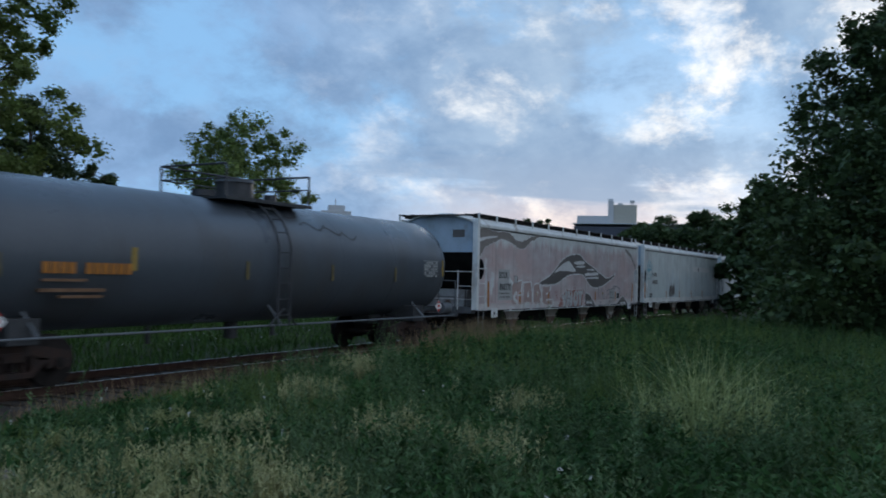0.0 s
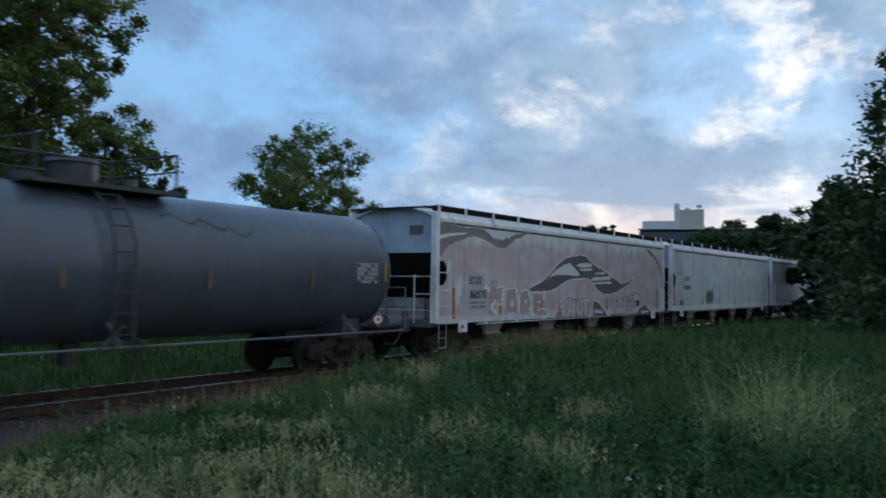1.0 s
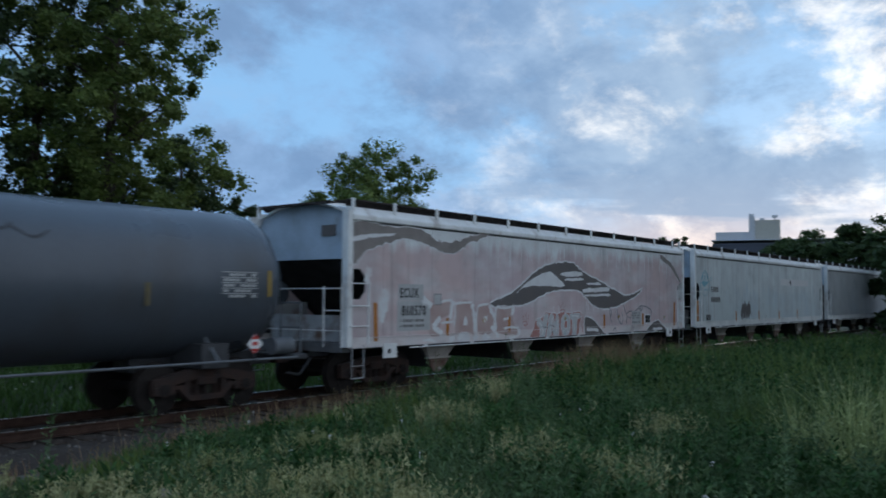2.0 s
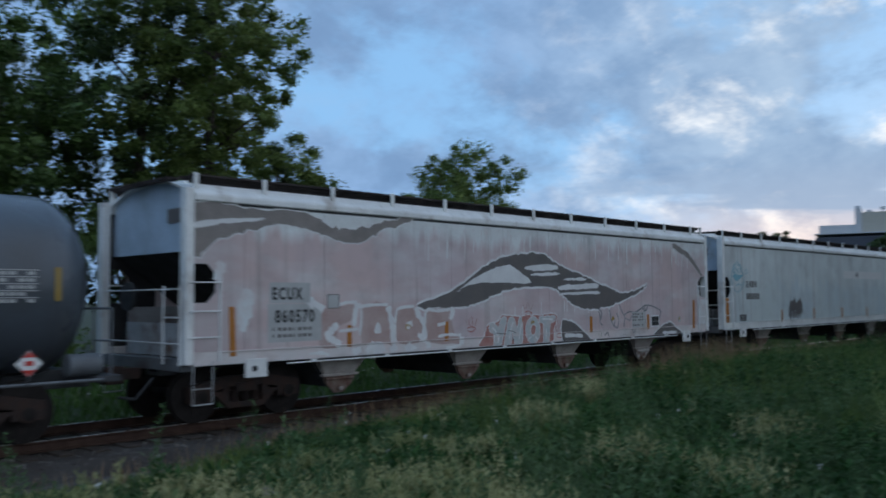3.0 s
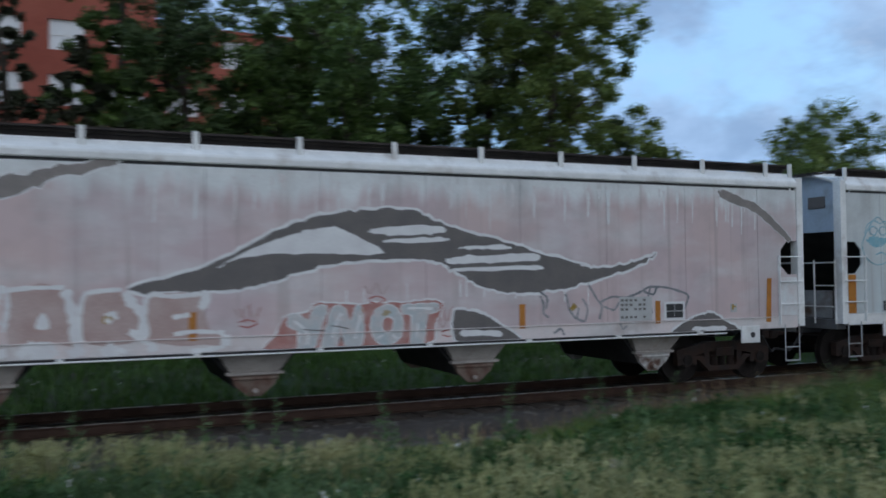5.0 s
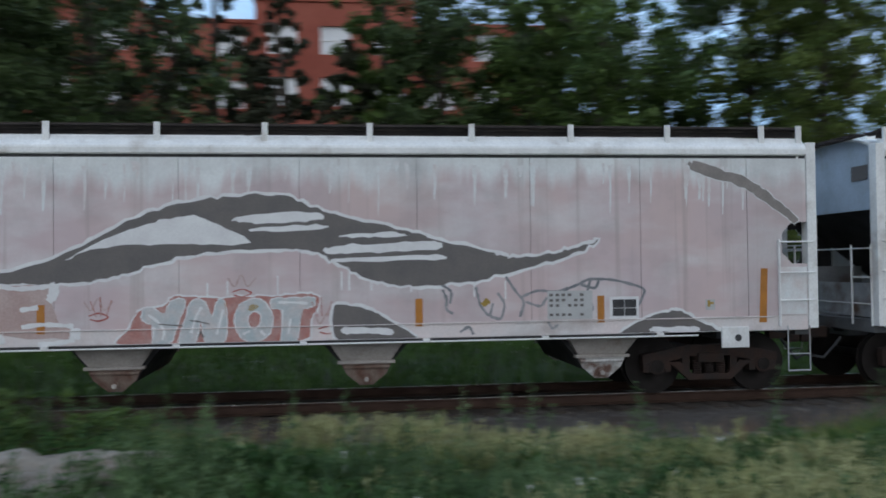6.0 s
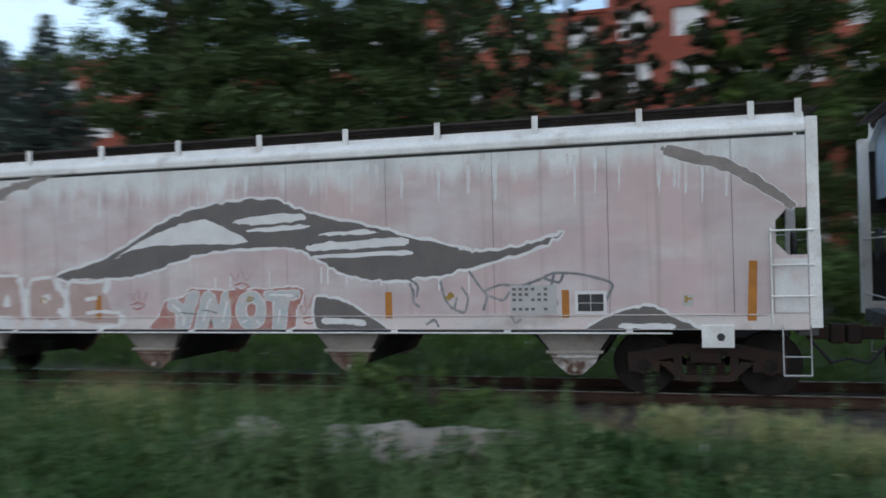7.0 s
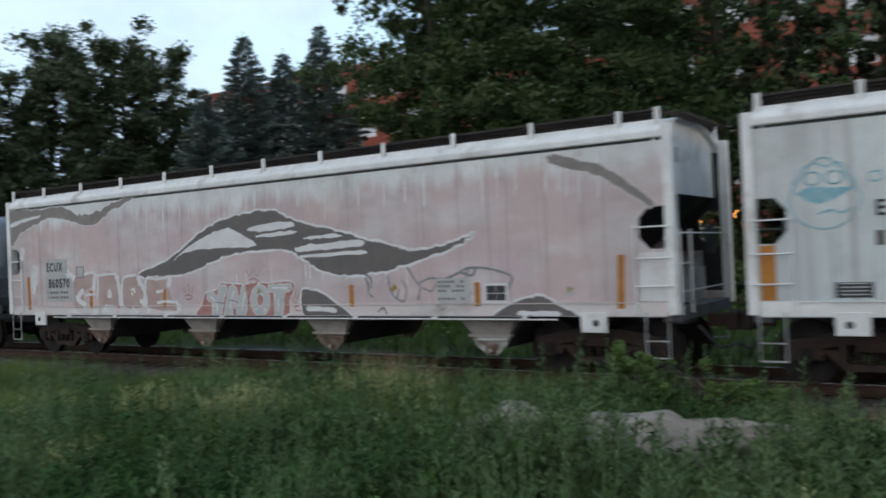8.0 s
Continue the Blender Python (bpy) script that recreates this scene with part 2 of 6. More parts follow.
M = {
    "soil": mat("soil_and_turf", (0.024, 0.046, 0.012), 0.95, vary=0.4, scale=0.8, second=(0.036, 0.036, 0.017), grain=25, bump=0.6, bump_dist=0.03),
    "ballast": mat("ballast_bed", (0.06, 0.053, 0.047), 0.95, vary=0.4, scale=1.2, second=(0.042, 0.03, 0.024), grain=30, bump=0.9, bump_dist=0.03),
    "spill": mat("spilled_grey_gravel", (0.105, 0.096, 0.086), 0.95, vary=0.35, scale=1.4, second=(0.066, 0.056, 0.048), grain=24, bump=0.9, bump_dist=0.03),
    "strip": mat("worn_grey_gravel", (0.11, 0.107, 0.105), 0.95, vary=0.3, scale=1.0, second=(0.07, 0.068, 0.065), grain=30, bump=0.8, bump_dist=0.02),
    "stone": mat("crushed_stone", (0.14, 0.128, 0.115), 0.9, vary=0.35, scale=6, grain=40, island=0.45, bump=0.4),
    "tie": mat("creosoted_timber", (0.06, 0.045, 0.035), 0.9, vary=0.4, scale=3, stretch=(6, 1, 6), grain=20, bump=0.6),
    "rail": mat("rusty_rail_steel", (0.07, 0.036, 0.024), 0.75, metal=0.3, vary=0.3, scale=4, grain=50),
    "rail_head": mat("polished_rail_head", (0.45, 0.43, 0.42), 0.3, metal=1.0, vary=0.15, scale=4, grain=30, bump=0.05),
    "pink_side": buffed_paint("pink_buffed_hopper_paint", (0.75, 0.785, 0.78), (0.605, 0.468, 0.452), cut=3.50, drip=0.40),
    "pale_side": buffed_paint("pale_weathered_hopper_paint", (0.70, 0.76, 0.75), (0.60, 0.665, 0.655), cut=2.6, drip=0.9),
    "grey_side": buffed_paint("grey_weathered_hopper_paint", (0.44, 0.47, 0.47), (0.38, 0.41, 0.41), cut=2.6, drip=0.9),
    "car_white": mat("weathered_white_steel", (0.82, 0.835, 0.82), 0.55, vary=0.18, scale=2, stain=(0.36, 0.30, 0.25), stain_at=(0.58, 0.8), grain=30, bump=0.08),
    "car_blue": mat("weathered_blue_lit_steel", (0.45, 0.56, 0.67), 0.55, vary=0.18, scale=1.5, stain=(0.26, 0.25, 0.24), stain_at=(0.6, 0.85), grain=30, bump=0.08),
    "pink_sill": mat("pale_pink_sill_paint", (0.70, 0.615, 0.60), 0.55, vary=0.15, scale=1.6, second=(0.62, 0.60, 0.59), stain=(0.34, 0.28, 0.26), stain_at=(0.56, 0.8), grain=30, bump=0.05),
    # near-black steel: shade under the ends and between bays is in its colour
    "slope": mat("shade_dark_steel", (0.03, 0.029, 0.03), 0.8, vary=0.3, scale=2, grain=30),
    "chute": mat("dusty_chute_steel", (0.44, 0.405, 0.37), 0.75, vary=0.25, scale=3, stain=(0.24, 0.15, 0.11), stain_at=(0.58, 0.85), grain=30),
    "gate_white": mat("daubed_white_gate_steel", (0.62, 0.62, 0.60), 0.7, vary=0.25, scale=5, stain=(0.14, 0.08, 0.06), stain_at=(0.45, 0.6), grain=30),
    "rust": mat("rusty_gate_steel", (0.13, 0.065, 0.045), 0.85, vary=0.4, scale=6, second=(0.22, 0.17, 0.14), grain=40, bump=0.3),
    "truck": mat("grimy_truck_casting", (0.022, 0.015, 0.013), 0.85, vary=0.4, scale=5, second=(0.05, 0.027, 0.02), grain=40, bump=0.3),
    "wheel": mat("brown_wheel_steel", (0.024, 0.019, 0.017), 0.75, metal=0.4, vary=0.3, scale=5, grain=40),
    "walk": mat("rusty_walkway_and_shade", (0.05, 0.038, 0.034), 0.85, vary=0.4, scale=3, second=(0.032, 0.026, 0.024), grain=30),
    "tank": mat("dark_grey_tank_paint", (0.088, 0.104, 0.124), 0.36, vary=0.14, scale=0.7, stain=(0.07, 0.07, 0.07), stain_at=(0.5, 0.8), stretch=(1, 1, 0.5), grain=18, bump=0.04),
    "tank_iron": mat("black_tank_fittings", (0.05, 0.053, 0.058), 0.6, vary=0.3, scale=4, grain=30),
    "tank_grey": mat("grey_steel_pipe", (0.14, 0.155, 0.17), 0.55, vary=0.25, scale=4, grain=30),
    "faded_orange": mat("faded_orange_stencil", (0.19, 0.10, 0.05), 0.6, vary=0.3, scale=6, grain=60, bump=0.02),
    "orange": mat("orange_reflector_tape", (0.47, 0.18, 0.025), 0.5, vary=0.2, scale=6, grain=60, bump=0.02),
    "yellow_worn": mat("grimy_yellow_tape", (0.20, 0.15, 0.05), 0.6, vary=0.35, scale=6, second=(0.12, 0.10, 0.05), grain=60, bump=0.02),
    "yellow": mat("yellow_reflector_tape", (0.38, 0.25, 0.05), 0.5, vary=0.2, scale=6, grain=60, bump=0.02),
    "black_paint": mat("black_stencil_and_shadow", (0.035, 0.037, 0.04), 0.6, vary=0.3, scale=8, grain=60, bump=0.02),
    "patch": mat("grey_stencil_patch", (0.47, 0.48, 0.475), 0.6, vary=0.12, scale=3, grain=40, bump=0.02),
    "dark_grey_paint": mat("dark_grey_spray_paint", (0.115, 0.107, 0.105), 0.6, vary=0.15, scale=3, second=(0.145, 0.132, 0.125), grain=30, bump=0.02),
    "scrubbed": mat("scrubbed_pale_blue_paint", (0.68, 0.72, 0.725), 0.55, vary=0.15, scale=4, second=(0.62, 0.58, 0.57), grain=30, bump=0.03),
    "scroll_paint": mat("worn_brown_grey_paint", (0.20, 0.182, 0.168), 0.6, vary=0.2, scale=2.5, second=(0.27, 0.24, 0.225), grain=30, bump=0.02),
    "white_paint": mat("white_spray_paint", (0.74, 0.755, 0.75), 0.6, vary=0.1, scale=3, second=(0.66, 0.66, 0.665), grain=30, bump=0.02),
    "rose_paint": mat("faded_red_spray_paint", (0.42, 0.295, 0.27), 0.6, vary=0.2, scale=2.5, second=(0.49, 0.385, 0.36), grain=30, bump=0.02),
    "ice_paint": mat("pale_blue_spray_paint", (0.42, 0.49, 0.505), 0.6, vary=0.2, scale=5, second=(0.56, 0.53, 0.52), grain=30, bump=0.02),
    "red_paint": mat("red_spray_paint", (0.42, 0.09, 0.07), 0.6, vary=0.2, scale=6, grain=30, bump=0.02),
    "tag_paint": mat("slate_blue_spray_paint", (0.15, 0.165, 0.18), 0.6, vary=0.3, scale=4, second=(0.30, 0.30, 0.31), grain=30, bump=0.02),
    "red_glow": mat("thin_red_spray_paint", (0.40, 0.155, 0.13), 0.6, vary=0.3, scale=5, second=(0.45, 0.27, 0.245), grain=30, bump=0.02),
    "teal_paint": mat("teal_spray_paint", (0.14, 0.40, 0.50), 0.6, vary=0.2, scale=5, second=(0.27, 0.48, 0.54), grain=30, bump=0.02),
    "sign_white": mat("white_placard", (0.75, 0.75, 0.74), 0.5, vary=0.08, scale=9, grain=50, bump=0.0),
    "sign_red": mat("red_placard", (0.55, 0.05, 0.04), 0.5, vary=0.15, scale=9, grain=50, bump=0.0),
    "bark": mat("tree_bark", (0.075, 0.06, 0.045), 0.95, vary=0.4, scale=3, stretch=(4, 4, 0.8), grain=14, bump=0.9, bump_dist=0.03),
    "leaf_maple": mat("maple_leaves", (0.11, 0.175, 0.044), 0.6, vary=0.35, scale=0.35, second=(0.058, 0.105, 0.03), grain=2, bump=0, island=0.35, translucent=0.25, spec=0.3),
    "leaf_bright": mat("honey_green_leaves", (0.17, 0.22, 0.06), 0.6, vary=0.35, scale=0.5, second=(0.085, 0.135, 0.035), grain=2, bump=0, island=0.35, translucent=0.4, spec=0.3),
    "leaf_dark": mat("dark_green_leaves", (0.072, 0.112, 0.038), 0.6, vary=0.35, scale=0.35, second=(0.042, 0.07, 0.025), grain=2, bump=0, island=0.35, translucent=0.2, spec=0.3),
    "leaf_grey": mat("grey_green_leaves", (0.075, 0.105, 0.055), 0.6, vary=0.35, scale=0.35, second=(0.045, 0.066, 0.034), grain=2, bump=0, island=0.35, translucent=0.2, spec=0.3),
    "needle_blue": mat("blue_spruce_needles", (0.27, 0.33, 0.31), 0.7, vary=0.3, scale=0.5, second=(0.15, 0.20, 0.18), grain=3, bump=0, island=0.35, spec=0.3),
    "needle_dark": mat("dark_pine_needles", (0.03, 0.045, 0.022), 0.7, vary=0.3, scale=0.5, second=(0.05, 0.05, 0.03), grain=3, bump=0, island=0.35, spec=0.3),
    "grass": mat("meadow_grass", (0.145, 0.205, 0.05), 0.65, vary=0.3, scale=0.45, second=(0.066, 0.118, 0.036), grain=3, bump=0, island=0.35, translucent=0.3, spec=0.25),
    # darker green than the meadow: tree shade is put into this colour
    "verge": mat("shade_darkened_verge_grass", (0.085, 0.16, 0.035), 0.65, vary=0.3, scale=0.6, second=(0.05, 0.10, 0.024), grain=3, bump=0, island=0.35, translucent=0.2, spec=0.2),
    "end_pale": mat("stained_pale_end_plate", (0.46, 0.48, 0.49), 0.7, vary=0.25, scale=2, stain=(0.16, 0.10, 0.07), stain_at=(0.5, 0.72), grain=30),
    "end_grey": mat("grimy_grey_end_steel", (0.16, 0.17, 0.18), 0.7, vary=0.3, scale=2, stain=(0.08, 0.06, 0.05), stain_at=(0.5, 0.75), grain=30),
    "weed": mat("leafy_weeds", (0.125, 0.19, 0.085), 0.65, vary=0.35, scale=0.8, second=(0.055, 0.105, 0.042), grain=3, bump=0, island=0.35, translucent=0.25, spec=0.15),
    "herb": mat("dark_broad_herbs", (0.055, 0.118, 0.036), 0.75, vary=0.35, scale=0.8, second=(0.03, 0.075, 0.022), grain=3, bump=0, island=0.35, translucent=0.25, spec=0.12),
    "pale_stalk": mat("pale_wispy_stalks", (0.36, 0.40, 0.17), 0.8, vary=0.25, scale=1, second=(0.25, 0.31, 0.12), grain=4, bump=0, island=0.3, translucent=0.2),
    "straw": mat("dry_seed_heads", (0.42, 0.40, 0.20), 0.85, vary=0.3, scale=0.7, second=(0.27, 0.29, 0.12), grain=4, bump=0, island=0.3, translucent=0.2),
    "reddish": mat("reddish_dock_seed", (0.20, 0.11, 0.06), 0.8, vary=0.3, scale=0.7, second=(0.26, 0.2, 0.1), grain=4, bump=0, island=0.3),
    "brown_grass": mat("dry_brown_grass", (0.30, 0.19, 0.115), 0.8, vary=0.3, scale=0.9, second=(0.20, 0.17, 0.085), grain=4, bump=0, island=0.35, translucent=0.2),
    "flower": mat("small_white_flowers", (0.62, 0.62, 0.58), 0.8, vary=0.1, scale=2, grain=9, bump=0, island=0.15),
    "heap": mat("pale_sandy_gravel_heap", (0.27, 0.235, 0.195), 0.95, vary=0.3, scale=3, second=(0.17, 0.145, 0.12), grain=30, bump=0.9, bump_dist=0.03),
    "brick": mat("red_brick_facade", (0.34, 0.09, 0.056), 0.85, vary=0.25, scale=0.4, second=(0.27, 0.066, 0.043), grain=12, bump=0.3),
    "concrete": mat("pale_concrete_facade", (0.52, 0.53, 0.54), 0.85, vary=0.12, scale=0.1, grain=2, bump=0.1),
    "beige": mat("beige_penthouse_wall", (0.44, 0.42, 0.36), 0.85, vary=0.1, scale=0.1, grain=2, bump=0.1),
    "dark_band": mat("dark_facade_band", (0.05, 0.06, 0.085), 0.5, vary=0.2, scale=0.2, grain=2, bump=0.05),
    # pale pane colour stands in for bright sky reflected in the glass
    "glass": mat("window_glass_sky_tinted", (0.68, 0.71, 0.73), 0.1, vary=0.1, scale=0.5, grain=2, bump=0, spec=0.9),
    "lit_glass": mat("lamplit_window_glass", (0.6, 0.4, 0.2), 0.3, vary=0.3, scale=1.5, grain=6, bump=0),
    "frame": mat("white_window_frame", (0.7, 0.7, 0.68), 0.5, vary=0.08, scale=2, grain=20, bump=0.02),
}

lamp_in = M["lit_glass"].node_tree.nodes["Principled BSDF"]
lamp_in.inputs["Emission Color"].default_value, lamp_in.inputs["Emission Strength"].default_value = (1.0, 0.42, 0.10, 1), 1.6


# ---- mesh helpers ----
def box(bm, x0, x1, y0, y1, z0, z1, bevel=0.0):
    r = bmesh.ops.create_cube(bm, size=1, matrix=Matrix.LocRotScale(((x0 + x1) / 2, (y0 + y1) / 2, (z0 + z1) / 2), None, (abs(x1 - x0), abs(y1 - y0), abs(z1 - z0))))
    if bevel:
        es = list({e for v in r["verts"] for e in v.link_edges})
        bmesh.ops.bevel(bm, geom=es, offset=bevel, segments=2, affect="EDGES", profile=0.6)


def rod(bm, a, b, r0, r1=None, seg=8):
    a, b = Vector(a), Vector(b)
    d = b - a
    m = Matrix.Translation((a + b) / 2) @ d.to_track_quat("Z", "Y").to_matrix().to_4x4()
    bmesh.ops.create_cone(bm, cap_ends=True, segments=seg, radius1=r0, radius2=r0 if r1 is None else r1, depth=d.length, matrix=m)


def prism(bm, outline, y0, y1, axis="y"):
    """A closed outline of (x, z) pairs, drawn out from y0 to y1 (or (y, z) pairs along x)."""
    place = (lambda p, d: (p[0], d, p[1])) if axis == "y" else (lambda p, d: (d, p[0], p[1]))
    a = [bm.verts.new(place(p, y0)) for p in outline]
    b = [bm.verts.new(place(p, y1)) for p in outline]
    n = len(outline)
    fs = [bm.faces.new(a), bm.faces.new(b[::-1])]
    for i in range(n):
        fs.append(bm.faces.new((a[i], b[i], b[(i + 1) % n], a[(i + 1) % n])))
    bmesh.ops.recalc_face_normals(bm, faces=fs)


def loft(bm, rings, cap=True):
    vs = [[bm.verts.new(p) for p in ring] for ring in rings]
    n = len(rings[0])
    fs = []
    for u, v in zip(vs, vs[1:]):
        for i in range(n):
            fs.append(bm.faces.new((u[i], u[(i + 1) % n], v[(i + 1) % n], v[i])))
    if cap:
        fs += [bm.faces.new(vs[0][::-1]), bm.faces.new(vs[-1])]
    bmesh.ops.recalc_face_normals(bm, faces=fs)


def part(name, bm, material, parent, label="", smooth=False):
    me = bpy.data.meshes.new(name)
    bm.to_mesh(me)
    bm.free()
    me.materials.append(M[material] if isinstance(material, str) else material)
    if smooth:
        me.shade_smooth()
        me.set_sharp_from_angle(angle=radians(40))
    ob = new(name, me)
    ob.parent = parent
    if label:
        ob["label"] = label
    return ob


def boxes(name, items, material, parent, label="", bevel=0.0):
    bm = bmesh.new()
    for it in items:
        box(bm, *it, bevel=bevel)
    return part(name, bm, material, parent, label)


def raw(name, verts, faces, material, parent=None, face_mats=None):
    """A mesh from arrays: verts (n, 3), faces (m, 3 or 4) of indices."""
    me = bpy.data.meshes.new(name)
    verts, faces = np.asarray(verts, np.float32), np.asarray(faces, np.int32)
    k = faces.shape[1]
    me.vertices.add(len(verts)), me.vertices.foreach_set("co", verts.ravel())
    me.loops.add(faces.size), me.loops.foreach_set("vertex_index", faces.ravel())
    me.polygons.add(len(faces)), me.polygons.foreach_set("loop_start", np.arange(0, faces.size, k, dtype=np.int32))
    for mm in (material if isinstance(material, (list, tuple)) else [material]):
        me.materials.append(M[mm])
    if face_mats is not None:
        me.polygons.foreach_set("material_index", np.asarray(face_mats, np.int32))
    me.update(calc_edges=True)
    me.validate()
    ob = new(name, me)
    ob.parent = parent
    return ob


# ---- ground ----
def smooth(a, b, v):
    t = np.clip((np.asarray(v, float) - a) / (b - a), 0, 1)
    return t * t * (3 - 2 * t)


def ground_z(x, y):
    """Meadow level, falling to the ballast along the track, with low swells."""
    x, y = np.asarray(x, float), np.asarray(y, float)
    swell = 0.06 * np.sin(x * 0.55 + 1.3) * np.cos(y * 0.5) + 0.05 * np.sin(x * 0.21 + y * 0.33)
    near = 0.10 + swell + 0.12 * smooth(8, 22, x) * smooth(11.5, 8, y)
    drop = smooth(9.6, 12.0, y) * (0.50 - 0.18 * smooth(14, 24, x))
    far = smooth(17.2, 22, y) * 0.30
    z = near - drop + far - swell * smooth(11, 12.2, y) * smooth(19, 17, y)
    return np.where((y > 11.9) & (y < 17.3), np.minimum(z, -0.42), z)


def ground():
    xs = np.unique(np.concatenate([np.linspace(-1500, -60, 14), np.linspace(-60, -25, 25), np.linspace(-25, 60, 130), np.linspace(60, 120, 40), np.linspace(120, 2500, 16)]))
    ys = np.unique(np.concatenate([np.linspace(-1500, -20, 14), np.linspace(-20, 3, 20), np.linspace(3, 22, 60), np.linspace(22, 70, 30), np.linspace(70, 2500, 20)]))
    X, Y = np.meshgrid(xs, ys)
    Z = ground_z(X, Y)
    n = len(xs)
    i = (np.arange(len(ys) - 1)[:, None] * n + np.arange(n - 1)[None, :]).ravel()
    ob = raw("ground", np.stack([X.ravel(), Y.ravel(), Z.ravel()], 1), np.stack([i, i + 1, i + n + 1, i + n], 1), "soil")
    ob.data.shade_smooth()
    tagged(ob, "rough meadow soil with turf beside the railway track", "ground", kind="structure")


ground()

X0, X1 = -60.0, 130.0


def track():
    bm = bmesh.new()
    prism(bm, [(-2.6, -0.6), (2.6, -0.6), (1.75, -0.20), (-1.75, -0.20)], X0, X1, "x")
    bed = part("ballast_bed", bm, "ballast", None)
    bed.location = (0, TRACK_Y, 0)
    tagged(bed, "low bed of grey crushed stone under the rails", "ballast", kind="structure")
    for side in (-1, 1):
        bm = bmesh.new()
        y = side * 0.755
        prism(bm, [(y - 0.07, -0.165), (y + 0.07, -0.165), (y + 0.07, -0.15), (y + 0.012, -0.135), (y + 0.012, -0.04), (y + 0.034, -0.03), (y + 0.034, -0.006), (y - 0.034, -0.006), (y - 0.034, -0.03), (y - 0.012, -0.04), (y - 0.012, -0.135), (y - 0.07, -0.15)], X0, X1, "x")
        r = part("rail", bm, "rail", None)
        r.location = (0, TRACK_Y, 0)
        tagged(r, "brown rusty steel rail with a worn bright head", "rail", "running rails", kind="structure")
        bm = bmesh.new()
        box(bm, X0, X1, y - 0.033, y + 0.033, -0.007, 0.0, 0.002)
        part("rail_head", bm, "rail_head", r)
    bm = bmesh.new()
    box(bm, -0.115, 0.115, -1.3, 1.3, -0.33, -0.165, 0.012)
    first = part("wooden_tie", bm, "tie", None)
    first.location = (X0 + 0.3, TRACK_Y, 0)
    tagged(first, "dark creosoted wooden tie half buried in ballast", "railway tie", "ties under the rails", kind="structure")
    rng = random.Random(3)
    k = 1
    while k * 0.53 + X0 < X1 - 1 and k < 300:
        copy_thing(first, pose(X0 + 0.3 + k * 0.53, TRACK_Y + rng.uniform(-0.04, 0.04), rng.uniform(-0.012, 0.004), 0, 0, rng.uniform(-1.2, 1.2)))
        k += 1


track()


def gravel_strip():
    """Flat grey service strip along the far toe of the ballast."""
    xs = np.linspace(-60, -7.5, 60)
    ys = np.linspace(16.9, 18.1, 7)
    X, Y = np.meshgrid(xs, ys)
    Z = np.maximum(ground_z(X, Y), -0.43) + 0.02 - 0.10 * ((Y < 16.95) | (Y > 18.05))
    n = len(xs)
    i = (np.arange(len(ys) - 1)[:, None] * n + np.arange(n - 1)[None, :]).ravel()
    ob = raw("gravel_strip", np.stack([X.ravel(), Y.ravel() + 0.12 * np.sin(X.ravel() * 1.3), Z.ravel()], 1), np.stack([i, i + 1, i + n + 1, i + n], 1), "strip")
    tagged(ob, "worn grey gravel strip beyond the rails", "gravel", kind="structure")


gravel_strip()


def spilled_gravel():
    """Thin spread of grey gravel from the ballast into the meadow, with a ragged edge."""
    xs, ys = np.linspace(-34, 14, 220), np.linspace(9.3, 12.2, 16)
    X, Y = np.meshgrid(xs, ys)
    near = 9.9 + 0.22 * np.sin(X * 1.7) + 0.15 * np.sin(X * 4.1 + 1) + 1.9 * smooth(3.5, 9, X) + 0.5 * smooth(-6, -12, X)
    Z = ground_z(X, Y) + 0.025 - 0.12 * smooth(near + 0.15, near - 0.1, Y)
    n = len(xs)
    i = (np.arange(len(ys) - 1)[:, None] * n + np.arange(n - 1)[None, :]).ravel()
    ob = raw("spilled_gravel", np.stack([X.ravel(), Y.ravel(), Z.ravel()], 1), np.stack([i, i + 1, i + n + 1, i + n], 1), "spill")
    tagged(ob, "thin grey-brown gravel spilled along the meadow edge", "gravel", kind="structure")


spilled_gravel()


def stones(count, seed):
    """Loose crushed stone over the bed and its near toe."""
    g = np.random.default_rng(seed)
    ico = np.array([(0, 0, 1), (1, 0, 0.1), (0.2, 1, 0), (-1, 0.1, -0.1), (0.1, -1, 0), (0, 0, -1)], float)
    tri = np.array([(0, 1, 2), (0, 2, 3), (0, 3, 4), (0, 4, 1), (5, 2, 1), (5, 3, 2), (5, 4, 3), (5, 1, 4)])
    x = g.uniform(-26, 42, count)
    y = g.normal(0, 1.25, count)
    y = np.where((np.abs(y) > 2.9) | (g.uniform(0, 1, count) < 0.35), g.uniform(-4.3, -1.5, count), y)
    z = np.where(np.abs(y) < 1.75, -0.20, -0.20 - (np.abs(y) - 1.75) * 0.47)
    z = np.maximum(z, ground_z(x, y + TRACK_Y))
    s = g.uniform(0.018, 0.045, (count, 1, 1)) * g.uniform(0.6, 1.3, (count, 6, 1))
    a = g.uniform(0, 6.28, count)
    v = ico[None] * s
    c, d = np.cos(a)[:, None], np.sin(a)[:, None]
    v = np.stack([v[..., 0] * c - v[..., 1] * d, v[..., 0] * d + v[..., 1] * c, v[..., 2] * 0.8], -1)
    v += np.stack([x, y + TRACK_Y, z], 1)[:, None]
    f = tri[None] + (np.arange(count) * 6)[:, None, None]
    ob = raw("ballast_stones", v.reshape(-1, 3), f.reshape(-1, 3), "stone")
    tagged(ob, "loose grey and brown crushed stone along the rails", "ballast", kind="stuff")


stones(15000, 5)


